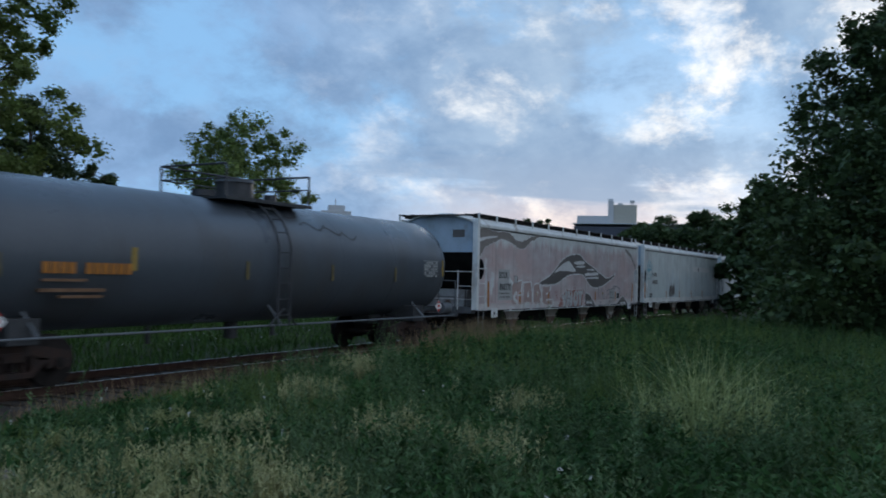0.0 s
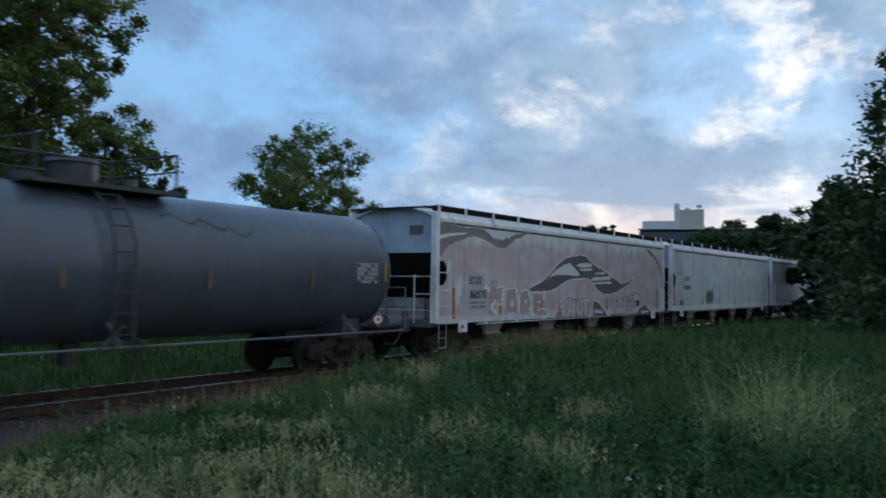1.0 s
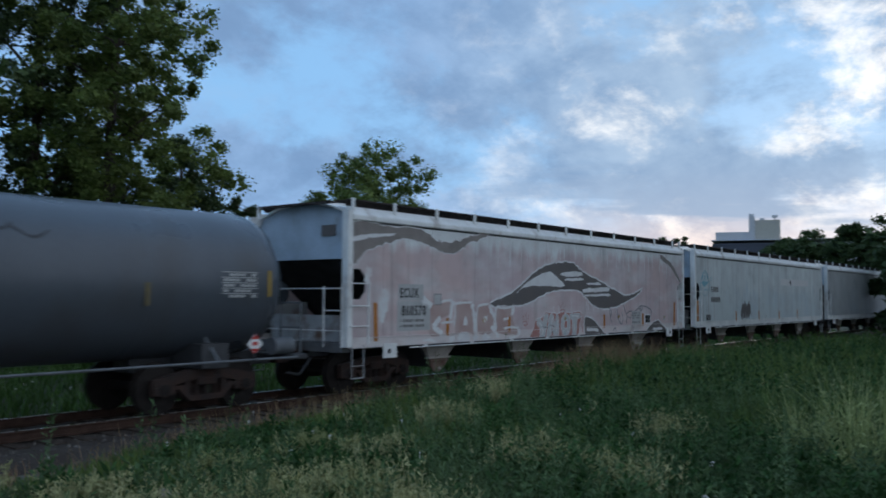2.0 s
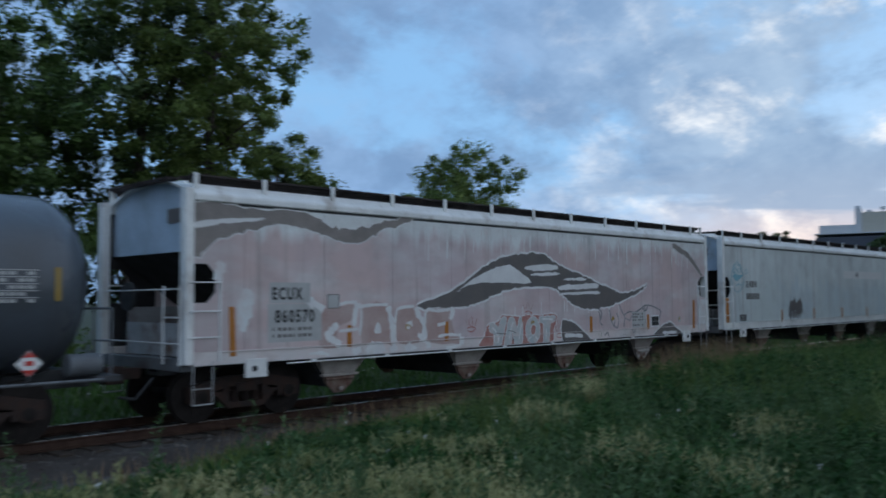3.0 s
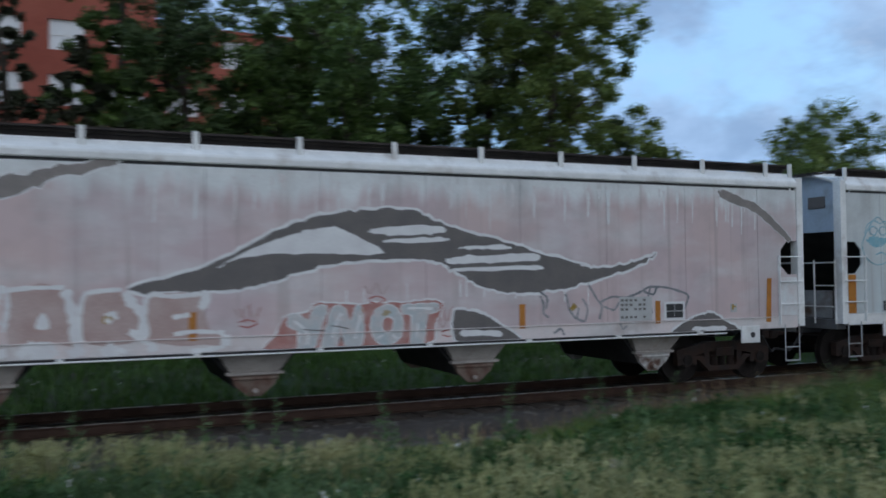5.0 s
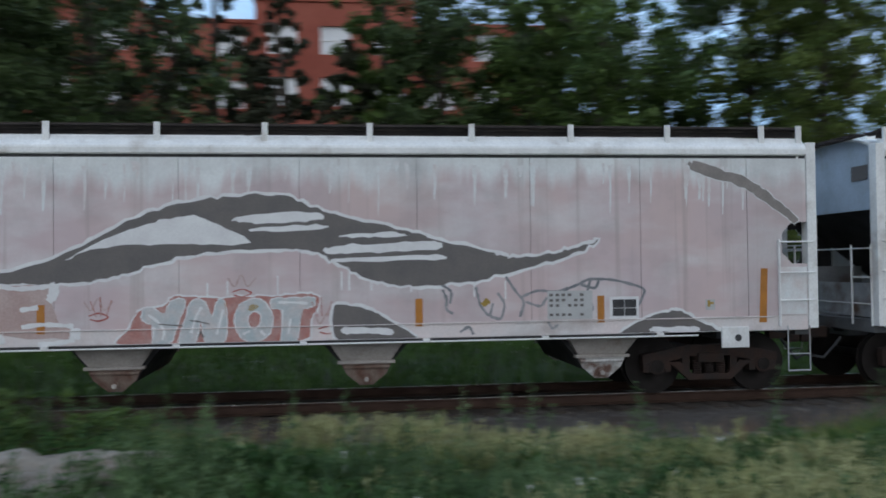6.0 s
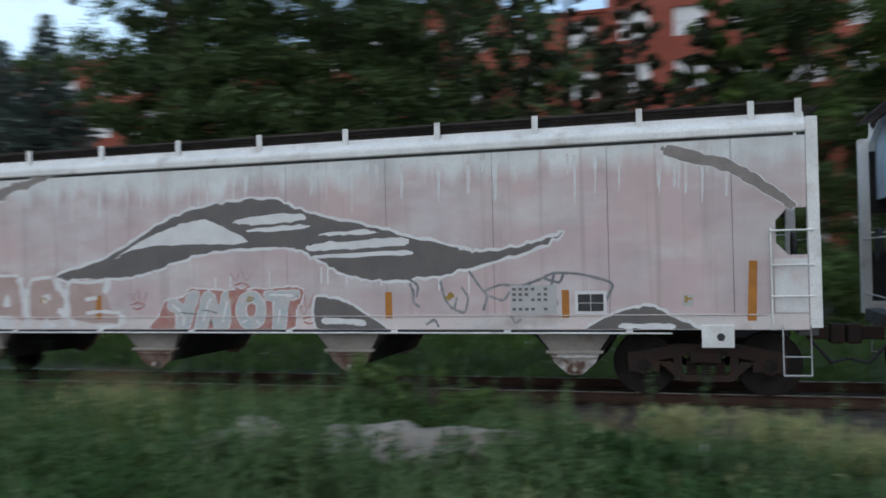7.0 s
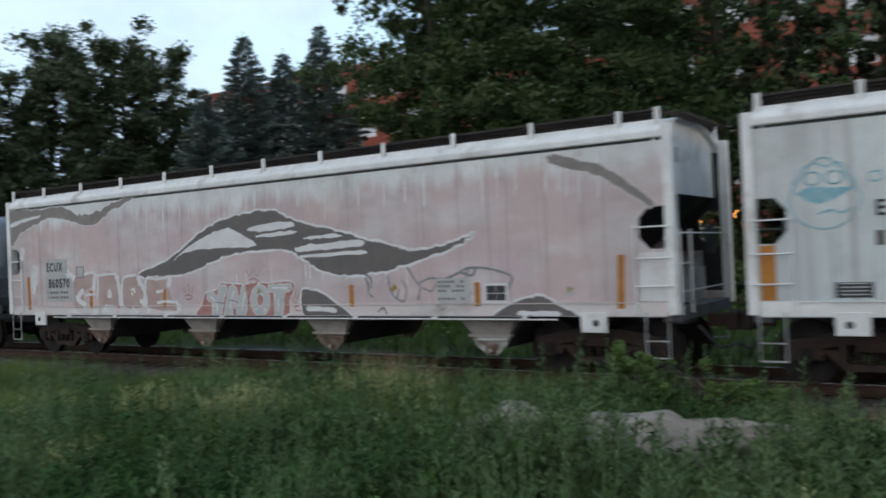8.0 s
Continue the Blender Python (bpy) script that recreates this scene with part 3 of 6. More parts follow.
# ---- buildings ----
def window(name, w, h, parent, x, y, z, rows=2, glass="glass"):
    """A recessed sash window facing -y: glass in a white frame with bars and a sill."""
    bm = bmesh.new()
    t = 0.09
    loops = []
    for y2 in (-0.05, 0.05):
        for k in (0, t):
            loops.append([bm.verts.new(p) for p in ((-w / 2 + k, y2, k), (w / 2 - k, y2, k), (w / 2 - k, y2, h - k), (-w / 2 + k, y2, h - k))])
    for p, q in ((0, 1), (1, 3), (3, 2), (2, 0)):
        for k in range(4):
            n = (k + 1) % 4
            bm.faces.new((loops[p][k], loops[p][n], loops[q][n], loops[q][k]))
    bmesh.ops.recalc_face_normals(bm, faces=bm.faces)
    fr = part(name, bm, "frame", parent)
    fr.location = (x, y, z)
    boxes("mullion", [(-t / 3, t / 3, -0.04, 0.04, t, h - t)], "frame", fr)
    for r in range(1, rows):
        for s in (-1, 1):
            boxes("glazing_bar", [(min(s * t / 3, s * (w / 2 - t)), max(s * t / 3, s * (w / 2 - t)), -0.035, 0.035, h * r / rows - t / 3, h * r / rows + t / 3)], "frame", fr)
    boxes("pane", [(-w / 2 + t, w / 2 - t, 0.0, 0.02, t, h - t)], glass, fr)
    boxes("sill", [(-w / 2 - 0.08, w / 2 + 0.08, -0.14, 0.06, -0.10, -0.005)], "concrete", fr)
    return fr


def brick_building():
    """Long red-brick block behind the trees, with stepped fronts."""
    root = new("brick_apartment_building")
    tagged(root, "red-brick apartment block with white windows behind the trees", "building")
    root.matrix_world = pose(0, 56, 0.3, 0, 0, 0)
    bays = [(-64, -40, 1.5, 17.9), (-40, -22, 0.0, 17.0), (-22, -12, -1.5, 18.4), (-12, -5, 0.0, 17.4), (-5, 5, -1.2, 18.5), (5, 15, 0.0, 17.4)]
    for x0, x1, dy, h in bays:
        n = max(2, int((x1 - x0) / 3.0))
        step = (x1 - x0) / n
        xs = [x0 + step * (k + 0.5) for k in range(n)]
        storeys = [2.2 + 3.25 * s for s in range(5)]
        items, wv, hv = [], 1.9, 1.8
        edges = [x0] + [e for x in xs for e in (x - wv / 2, x + wv / 2)] + [x1]
        for k in range(0, len(edges), 2):
            items.append((edges[k], edges[k + 1], dy, dy + 0.4, 0, h))
        for x in xs:
            z = 0
            for s in storeys:
                items.append((x - wv / 2, x + wv / 2, dy, dy + 0.4, z, s))
                z = s + hv
            items.append((x - wv / 2, x + wv / 2, dy, dy + 0.4, z, h))
        items += [(x0, x1, dy + 0.9, 14, 0, h - 0.1), (x0, x0 + 0.4, dy + 0.4, 14, 0, h), (x1 - 0.4, x1, dy + 0.4, 14, 0, h)]
        wall = boxes("wall", items, "brick", root)
        boxes("parapet", [(x0 - 0.12, x1 + 0.12, dy - 0.12, 14.1, h + 0.003, h + 0.25)], "brick", root, "", 0.03)
        for x in xs:
            for s in storeys:
                lit = (s < 3 and -18 < x < -12) or (5 < s < 6 and -4 < x < 0)
                window("window", wv, hv, root, x, dy + 0.2, s, glass="lit_glass" if lit else "glass")
    return root


brick_building()


def far_block(items):
    root = new("hospital_block")
    tagged(root, "distant pale concrete building with a dark top storey", "building")
    root.matrix_world = pose(205, 68, 0, 0, 0, -72)
    for name, b, m in items:
        boxes(name, [b], m, root, bevel=0.05)
    return root


hosp = far_block([
    ("wall", (-9, 26, 0, 16, 0, 12.6), "concrete"), ("dark_storey", (-9.2, 19.8, -0.2, 16.2, 12.62, 15.4), "dark_band"),
    ("wall", (20.0, 26.5, -0.3, 16, 12.62, 16.0), "concrete"), ("roof", (-9.4, 26.8, -0.5, 16.4, 16.02, 16.25), "concrete"),
    ("plant_room", (-8.6, -0.4, 3, 13, 16.27, 18.3), "concrete"), ("tower", (0.4, 6.0, 2.5, 12, 16.27, 21.0), "beige"), ("tower_cap", (-1.0, 0.38, 2.3, 12.2, 16.27, 21.8), "concrete"),
])
for k in range(7):
    for s in range(4):
        window("window", 2.4, 1.6, hosp, -6.5 + k * 4.8, -0.06, 1.2 + s * 2.9)
for k, (x, h) in enumerate(((-0.4, 22.8), (2.0, 21.7), (4.9, 22.4))):
    bm = bmesh.new()
    rod(bm, (x, 6, 20.9), (x, 6, h), 0.12)
    box(bm, x - 0.6, x + 0.6, 5.6, 6.4, h - 0.7, h, 0.05)
    part("antenna", bm, "concrete", hosp)


def far_tower():
    root = new("distant_tower")
    tagged(root, "small pale rooftop tower far beyond the trees", "building")
    root.matrix_world = pose(238, 176, 0, 0, 0, -50)
    boxes("wall", [(-5, 5, -5, 5, 0, 23.5)], "concrete", root, bevel=0.1)
    boxes("plant_room", [(-2.5, 3, -3, 3, 23.52, 25.5)], "concrete", root, bevel=0.1)
    bm = bmesh.new()
    rod(bm, (0, 0, 25.4), (0, 0, 28), 0.15)
    part("antenna", bm, "concrete", root)


far_tower()


# ---- trees ----
def leaf_cloud(centres, sizes, per, leaf, g, flat=0.75):
    """Leaves as small bent quads scattered through clumps."""
    n = len(centres) * per
    c = np.repeat(centres, per, 0)
    s = np.repeat(sizes, per)[:, None]
    d = g.normal(size=(n, 3))
    d /= np.linalg.norm(d, axis=1)[:, None]
    p = c + d * s * (g.uniform(0.15, 1, (n, 1)) ** 0.5) * np.array([1, 1, flat])
    u = g.normal(size=(n, 3))
    u[:, 2] *= 0.6
    u /= np.linalg.norm(u, axis=1)[:, None]
    w = np.cross(u, g.normal(size=(n, 3)))
    w /= np.linalg.norm(w, axis=1)[:, None]
    ln = leaf * g.uniform(0.6, 1.35, (n, 1))
    # inner leaves of each clump overlap in wider sprays
    inner = (np.arange(n) % 9 == 0)[:, None]
    p = np.where(inner, c + (p - c) * 0.55, p)
    ln = np.where(inner, ln * 2.4, ln)
    v = np.stack([p - u * ln * 0.5, p + w * ln * 0.32, p + u * ln * 0.6, p - w * ln * 0.32], 1).reshape(-1, 3)
    return v, np.arange(n * 4).reshape(-1, 4)


def limbs(bm, height, crown_base, radius, g, lean, trunk_r, cone=0.0):
    """A tapered trunk with forking limbs; returns limb tips."""
    pts, p, r = [], Vector((0, 0, 0)), trunk_r
    steps = 7
    tips = []
    for k in range(steps):
        q = p + Vector((lean[0] / steps + g.normal() * 0.12, lean[1] / steps + g.normal() * 0.12, height * 0.86 / steps))
        rod(bm, p, q, r, r * 0.82, 8)
        p, r = q, r * 0.82
        if p.z > crown_base * 0.8:
            for _ in range(3):
                a, up = g.uniform(0, 6.28), g.uniform(0.25, 0.9)
                reach = radius * g.uniform(0.4, 0.72) * (1.15 - 0.6 * abs(p.z / height - 0.45)) * max(1 - cone * 1.05 * p.z / height, 0.05)
                e = p + Vector((math.cos(a) * reach, math.sin(a) * reach, reach * up))
                mid = p.lerp(e, 0.5) + Vector((g.normal() * 0.2, g.normal() * 0.2, g.normal() * 0.2 - 0.15))
                rod(bm, p, mid, r * 0.5, r * 0.34, 6), rod(bm, mid, e, r * 0.34, r * 0.12, 5)
                for _ in range(2):
                    t = mid + Vector((g.normal() * reach * 0.35, g.normal() * reach * 0.35, abs(g.normal()) * reach * 0.3))
                    rod(bm, mid, t, r * 0.22, r * 0.06, 5)
                    tips.append(t)
                tips.append(e)
    tips.append(p)
    return tips


def tree(label, x, y, height, radius, seed, leaves="leaf_maple", base=0.2, clumps=150, per=90, leaf=0.3, shape=0.8, clump=1.0, cone=0.0, taper=2.0, flat=0.75, z=None, category="tree", name="broadleaf_tree"):
    g = np.random.default_rng(seed)
    root = new(name)
    tagged(root, label, category)
    root.matrix_world = pose(x, y, float(ground_z(x, y)) - 0.05 if z is None else z)
    bm = bmesh.new()
    tips = limbs(bm, height, height * base, radius, g, (g.normal() * 0.4, g.normal() * 0.4), 0.022 * height + 0.05, cone)
    part("trunk", bm, "bark", root, smooth=True)
    clumps, per, leaf = int(clumps * 1.7), int(per * 1.3), leaf * 0.50
    cs = []
    zc, zh = height * (base + 1) / 2, height * (1 - base) / 2
    phase = g.uniform(0, 6.28, 4)
    while len(cs) < clumps and cone > 0.5:
        t = g.uniform(0, 1) ** 1.3
        a, out = g.uniform(0, 6.283), g.uniform(0.25 if taper < 1.5 else 0.15, 1) ** 0.5
        rr = radius * ((1 - t ** taper) ** (0.8 if taper < 1.5 else 1.0) * cone + (1 - cone) * (1 - t ** 2) + 0.02) * out * (1 + 0.10 * math.sin(5 * a + phase[0] + 9 * t))
        cs.append((rr * math.cos(a), rr * math.sin(a), height * (base + (1 - base) * t) - 0.25 * rr * (taper < 1.5)))
    while len(cs) < clumps:
        q = g.uniform(-1, 1, 3)
        a = math.atan2(q[1], q[0])
        edge = 1 + (1 - 0.7 * cone) * (0.16 * math.sin(3 * a + phase[0] + 2 * q[2]) + 0.14 * math.sin(5 * q[2] * 2 + phase[1] + a) + 0.1 * math.sin(7 * a + phase[2]))
        wide = (1 - max(q[2], 0) ** 2 * shape) * (1 - max(-q[2], 0) ** 3 * 0.5) * (1 - cone) + cone * (1 - ((q[2] + 1) / 2) ** taper)
        rr = math.hypot(q[0], q[1]) / (edge * wide + 1e-6)
        if rr < 1 and (rr > 0.45 or g.uniform() < 0.35):
            cs.append((q[0] * radius * edge, q[1] * radius * edge, zc + q[2] * zh * (0.92 + 0.08 * edge)))
    cs = np.array(cs + [tuple(t) for t in tips if t.z > height * base * 0.8 and cone < 0.5 and math.hypot(t.x, t.y) < radius * 0.9])
    sz = g.uniform(0.55, 1.25, len(cs)) * clump * radius * 0.2
    if cone > 0.5:
        sz *= np.clip(1.2 - cs[:, 2] / height, 0.2, 1)
    v, f = leaf_cloud(cs, sz, per, leaf, g, flat)
    raw("crown", v, f, leaves, root)
    return root


def spruce(x, y, height, radius, seed):
    """Whorls of drooping boughs, each a flat fan of needle sprays with raised tips, shorter towards a sharp leader."""
    g = np.random.default_rng(seed)
    root = new("spruce_tree")
    tagged(root, "blue spruce with a sharp tip and drooping layered boughs", "tree")
    root.matrix_world = pose(x, y, float(ground_z(x, y)) - 0.05)
    bm = bmesh.new()
    rod(bm, (0, 0, 0), (0, 0, height * 0.6), 0.19, 0.09, 8), rod(bm, (0, 0, height * 0.6), (0, 0, height), 0.09, 0.012, 6)
    quads = []
    z = height * 0.05
    while z < height * 0.985:
        t = z / height
        reach = radius * (1 - t) ** 0.92 * 0.92 + 0.10
        n = 6 + int(8 * (1 - t))
        off = g.uniform(0, 6.283)
        for k in range(n):
            a = off + k * 6.283 / n + g.normal(0, 0.18)
            ln = reach * g.uniform(0.72, 1.12)
            out, side = np.array((math.cos(a), math.sin(a), 0)), np.array((-math.sin(a), math.cos(a), 0))
            sag = ln * g.uniform(0.16, 0.30)
            along = lambda u: out * ln * u + np.array((0, 0, z + ln * 0.10 * u - sag * (u * 1.7 - u * u * 0.95)))
            if ln > 1.0:
                rod(bm, along(0), along(0.9), 0.03, 0.008, 4)
            m = max(10, int(ln * 72))
            u = g.uniform(0.12, 1.0, m) ** 0.75
            w = g.uniform(-1, 1, m)
            for uu, ww in zip(u, w):
                width = 0.30 * ln * (1.05 - uu) + 0.05
                p = along(uu) + side * ww * width + np.array((0, 0, g.normal(0, 0.05) - abs(ww) * width * 0.22))
                d = out * 0.8 + side * ww * 0.9 + np.array((0, 0, g.normal(0.12, 0.25)))
                d /= np.linalg.norm(d)
                s = np.cross(d, np.array((0, 0, 1.0)) + g.normal(0, 0.5, 3))
                s /= np.linalg.norm(s)
                size = g.uniform(0.20, 0.38) * (0.55 + 0.45 * (1 - t))
                quads.append((p - d * size * 0.35, p + s * size * 0.27, p + d * size * 0.8, p - s * size * 0.27))
        z += 0.20 + 0.16 * (1 - t)
    part("trunk", bm, "bark", root, smooth=True)
    v = np.array(quads).reshape(-1, 3)
    raw("crown", v, np.arange(len(v)).reshape(-1, 4), "needle_blue", root)


def polar(az, r):
    return -math.sin(radians(az)) * r, math.cos(radians(az)) * r


def planting():
    T = lambda label, az, r, *a, **k: tree(label, *polar(az, r), *a, **k)
    # lone tree past the train
    T("airy green ash tree standing alone beyond the track", -47.3, 62, 13.4, 4.1, 11, "leaf_bright", base=0.12, clumps=200, per=85, leaf=0.32, shape=0.85)
    # grove on the far side
    T("tall light-green maple at the edge of the grove", -31.0, 34, 15.8, 3.1, 12, "leaf_bright", base=0.12, clumps=185, per=90, leaf=0.28, shape=0.35)
    T("low dark shrub at the foot of the grove", -38.0, 36, 6.3, 1.35, 13, "leaf_dark", base=0.05, clumps=60, per=80, leaf=0.22)
    T("low dark tree at the edge of the grove", -35.0, 39, 9.3, 2.3, 56, "leaf_dark", base=0.0, clumps=90, per=80, leaf=0.3)
    T("dark green broadleaf tree in the grove", -26.0, 37, 17.0, 3.9, 14, "leaf_dark", base=0.12, clumps=170, per=88, leaf=0.30, shape=0.4)
    T("dense green maple in the grove", -18.5, 33, 14.0, 3.4, 15, "leaf_maple", base=0.1, clumps=125, per=88, leaf=0.28)
    T("dense green maple in the grove", -12.0, 33, 14.2, 3.2, 16, "leaf_maple", base=0.1, clumps=125, per=88, leaf=0.28)
    T("leafy dark maple close behind the track", -6.4, 31, 14.0, 2.7, 17, "leaf_dark", base=0.06, clumps=100, per=85, leaf=0.28)
    for az, r, h, rad, seed in ((3.6, 31, 12.4, 2.4, 18), (7.9, 32, 14.5, 2.7, 19), (5.6, 29, 9.5, 2.3, 44), (-0.8, 30, 10.2, 2.3, 45), (10.6, 30, 12.5, 2.4, 46)):
        T("thin ragged pine before the brick block", az, r, h, rad, seed, "needle_dark", base=0.05, clumps=105, per=60, leaf=0.30, shape=0.75, clump=1.0, cone=0.75, name="pine_tree")
    T("slim green maple beside the brick block", -3.0, 31, 14.0, 1.7, 57, "leaf_maple", base=0.05, clumps=80, per=80, leaf=0.28)
    T("broad dark maple close behind the track", 15.5, 31, 15.0, 4.3, 20, "leaf_dark", base=0.08, clumps=160, per=85, leaf=0.29)
    T("broad dark maple close behind the track", 24.0, 31, 16.0, 4.2, 21, "leaf_dark", base=0.08, clumps=160, per=85, leaf=0.29)
    T("broad dark maple close behind the track", 31.5, 31, 16.0, 3.8, 22, "leaf_dark", base=0.08, clumps=140, per=85, leaf=0.29)
    T("broad dark maple close behind the track", 34.2, 33, 14.5, 2.4, 42, "leaf_dark", base=0.08, clumps=120, per=95, leaf=0.23, shape=0.5)
    T("tall dark tree in the second row", 20.0, 39, 17.0, 4.6, 47, "leaf_dark", base=0.05, clumps=100, per=45, leaf=0.6)
    T("tall dark tree in the second row", 29.0, 39, 17.0, 4.6, 48, "leaf_dark", base=0.05, clumps=100, per=45, leaf=0.6)
    T("tall dark tree in the second row", -16.0, 40, 15.0, 4.4, 49, "leaf_dark", base=0.05, clumps=90, per=45, leaf=0.6)
    # blue spruces
    for az, r, h, rad, seed in ((40.6, 40, 13.2, 5.3, 23), (43.0, 42, 12.5, 5.2, 24), (45.5, 41, 13.0, 5.3, 25), (48.0, 39, 10.0, 4.6, 51)):
        spruce(*polar(az, r), h, rad, seed)
    T("grey-green tree with an open crown", 51.6, 44, 13.4, 3.0, 26, "leaf_grey", base=0.03, clumps=190, per=95, leaf=0.34, shape=0.5, clump=1.15)
    T("grey-green tree with an open crown", 57.2, 45, 13.4, 3.4, 27, "leaf_grey", base=0.03, clumps=190, per=95, leaf=0.34, shape=0.5, clump=1.15)
    T("grey-green tree with an open crown", 63.0, 44, 11.0, 3.8, 28, "leaf_grey", base=0.03, clumps=190, per=95, leaf=0.34, clump=1.15)
    T("low dark tree between the spruces and the grove", 48.6, 47, 10.0, 3.0, 43, "leaf_dark", base=0.02, clumps=110, per=85, leaf=0.26)
    # near side, towards the west
    T("tall dark tree on the near side of the track", -92.6, 36, 17.8, 7.4, 29, "leaf_dark", base=0.03, clumps=480, per=125, leaf=0.38, clump=0.95, cone=1.0)
    for az, r, h, rad, seed in ((-82.5, 62, 7.5, 4.5, 52), (-86.0, 58, 8.5, 5.0, 53), (-89.5, 60, 9.0, 5.5, 54), (-93.5, 58, 9.0, 5.0, 55)):
        T("dark low tree in the belt beyond the meadow", az, r, h, rad, seed, "leaf_dark", base=0.0, clumps=70, per=60, leaf=0.9)
    # far trees by the hospital
    T("round dark tree before the far building", -74.1, 150, 11.8, 6.2, 32, "leaf_dark", base=0.05, clumps=110, per=80, leaf=0.85, clump=1.2)
    T("round dark tree before the far building", -77.8, 140, 12.6, 5.4, 33, "leaf_dark", base=0.05, clumps=110, per=80, leaf=0.85, clump=1.2)
    T("round dark tree before the far building", -80.6, 150, 9.0, 5.6, 34, "leaf_dark", base=0.05, clumps=110, per=80, leaf=0.85, clump=1.2)
    T("small dark tree far beyond the cars", -67.0, 160, 12.0, 4.4, 35, "leaf_dark", base=0.05, clumps=40, per=70, leaf=0.8)
    # undergrowth line behind the track
    g = random.Random(8)
    for k in range(9):
        az = -42 + k * 12.0
        r = g.uniform(25, 28) / max(math.cos(radians(az)), 0.55)
        if 9 < az < 20:
            continue
        tree("leafy green shrub along the far side of the track", *polar(az, r), g.uniform(2.0, 3.0), g.uniform(1.7, 2.4), 60 + k, "leaf_dark" if k % 2 else "leaf_maple", base=0.0, clumps=42, per=60, leaf=0.2, category="shrub", name="shrub")


planting()


def hedge():
    """Unbroken low thicket along the far edge of the verge, in many overlapping clumps."""
    g = np.random.default_rng(31)
    n = 640
    x = g.uniform(-55, 75, n)
    y = 24.6 + 0.8 * np.sin(x * 0.21) + g.uniform(-0.9, 1.6, n)
    top = 2.0 + 0.5 * np.sin(x * 0.37 + 1) + 0.3 * np.sin(x * 0.9)
    z = ground_z(x, y) + top * g.uniform(0.05, 0.9, n)
    v, f = leaf_cloud(np.stack([x, y, z], 1), g.uniform(0.5, 0.95, n), 130, 0.15, g, 0.8)
    tagged(raw("thicket", v, f, "leaf_maple"), "dense low green thicket along the far verge", "bushes", kind="stuff")


hedge()


# ---- meadow: grass, weeds, seed heads, stones ----
def scatter(g, n, r0, r1, a0, a1, power=1.0):
    """Places on the near meadow, thinning with distance from the standing point."""
    r = r0 + (r1 - r0) * g.uniform(0, 1, n) ** power
    a = np.radians(g.uniform(a0, a1, n))
    return -np.sin(a) * r, np.cos(a) * r


def patchy(x, y, s, k):
    return np.sin(x * s + k) * np.cos(y * s * 1.3 - k * 2) + 0.5 * np.sin(x * s * 2.3 - y * s * 1.9 + k * 3)


def blades(x, y, z, h, w, g, lean=0.35):
    """Bent grass blades of two segments each."""
    n = len(x)
    a = g.uniform(0, 6.283, n)
    b = g.uniform(0, 6.283, n)
    k = np.abs(g.normal(0, lean, n)) * h
    d = np.stack([np.cos(a), np.sin(a), np.zeros(n)], 1)
    s = np.stack([np.cos(b), np.sin(b), np.zeros(n)], 1) * w[:, None]
    p = np.stack([x, y, z], 1)
    up = np.array([0, 0, 1.0])
    m = p + d * (k * 0.3)[:, None] + up * (h * 0.58)[:, None]
    t = p + d * k[:, None] + up * (h * np.sqrt(np.maximum(1 - (k / h) ** 2 * 0.5, 0.3)))[:, None]
    v = np.stack([p - s * 0.5, p + s * 0.5, m + s * 0.4, m - s * 0.4, t + s * 0.06, t - s * 0.06], 1)
    i = (np.arange(n) * 6)[:, None]
    f = np.concatenate([i + np.array([0, 1, 2, 3]), i + np.array([3, 2, 4, 5])], 0)
    return v.reshape(-1, 3), f


def sprays(x, y, z, h, per, leaf, g, low=0.12, spread=0.16, thin=0.3, droop=0.2):
    """Upright leafy stems: narrow leaves set round a stem, smaller towards the tip."""
    n = len(x)
    t = g.uniform(low, 1.0, (n, per))
    a = g.uniform(0, 6.283, (n, per))
    bend = g.normal(0, 0.10, (n, 2))
    hx = x[:, None] + bend[:, :1] * h[:, None] * t ** 2
    hy = y[:, None] + bend[:, 1:] * h[:, None] * t ** 2
    hz = z[:, None] + h[:, None] * t
    out = np.stack([np.cos(a), np.sin(a), g.normal(0.25 - droop, 0.4, (n, per))], -1)
    ln = leaf * (1.15 - 0.75 * t) * g.uniform(0.7, 1.3, (n, per))
    side = np.cross(out, g.normal(size=out.shape) * 0.5 + np.array([0, 0, 1.0]))
    side /= np.linalg.norm(side, axis=-1, keepdims=True)
    c = np.stack([hx, hy, hz], -1) + out * (spread * (1 - t) * g.uniform(0, 1, (n, per)))[..., None]
    o, s = out * ln[..., None], side * (ln * thin)[..., None]
    v = np.stack([c, c + o * 0.45 + s, c + o, c + o * 0.45 - s], 2).reshape(-1, 3)
    f = np.arange(len(v)).reshape(-1, 4)
    # stems
    w = 0.006
    b0 = np.stack([x, y, z], 1)
    b1 = np.stack([x + bend[:, 0] * h, y + bend[:, 1] * h, z + h * 0.98], 1)
    e = np.array([w, 0, 0])
    sv = np.stack([b0 - e, b0 + e, b1 + e * 0.4, b1 - e * 0.4], 1).reshape(-1, 3)
    return np.concatenate([v, sv]), np.concatenate([f, np.arange(len(sv)).reshape(-1, 4) + len(v)])


def keep(x, y, limit=11.9):
    return (y < limit - 1.0 * smooth(10.5, 7, x) * (1.9 - 0.9 * smooth(-5, -2, x)) - 1.5 * smooth(7.5, 5, x) * smooth(-3.5, 0.5, x)) & ~(((x + 2.4) ** 2 / 1.1 + (y - 7.2) ** 2 / 0.3) < 1)


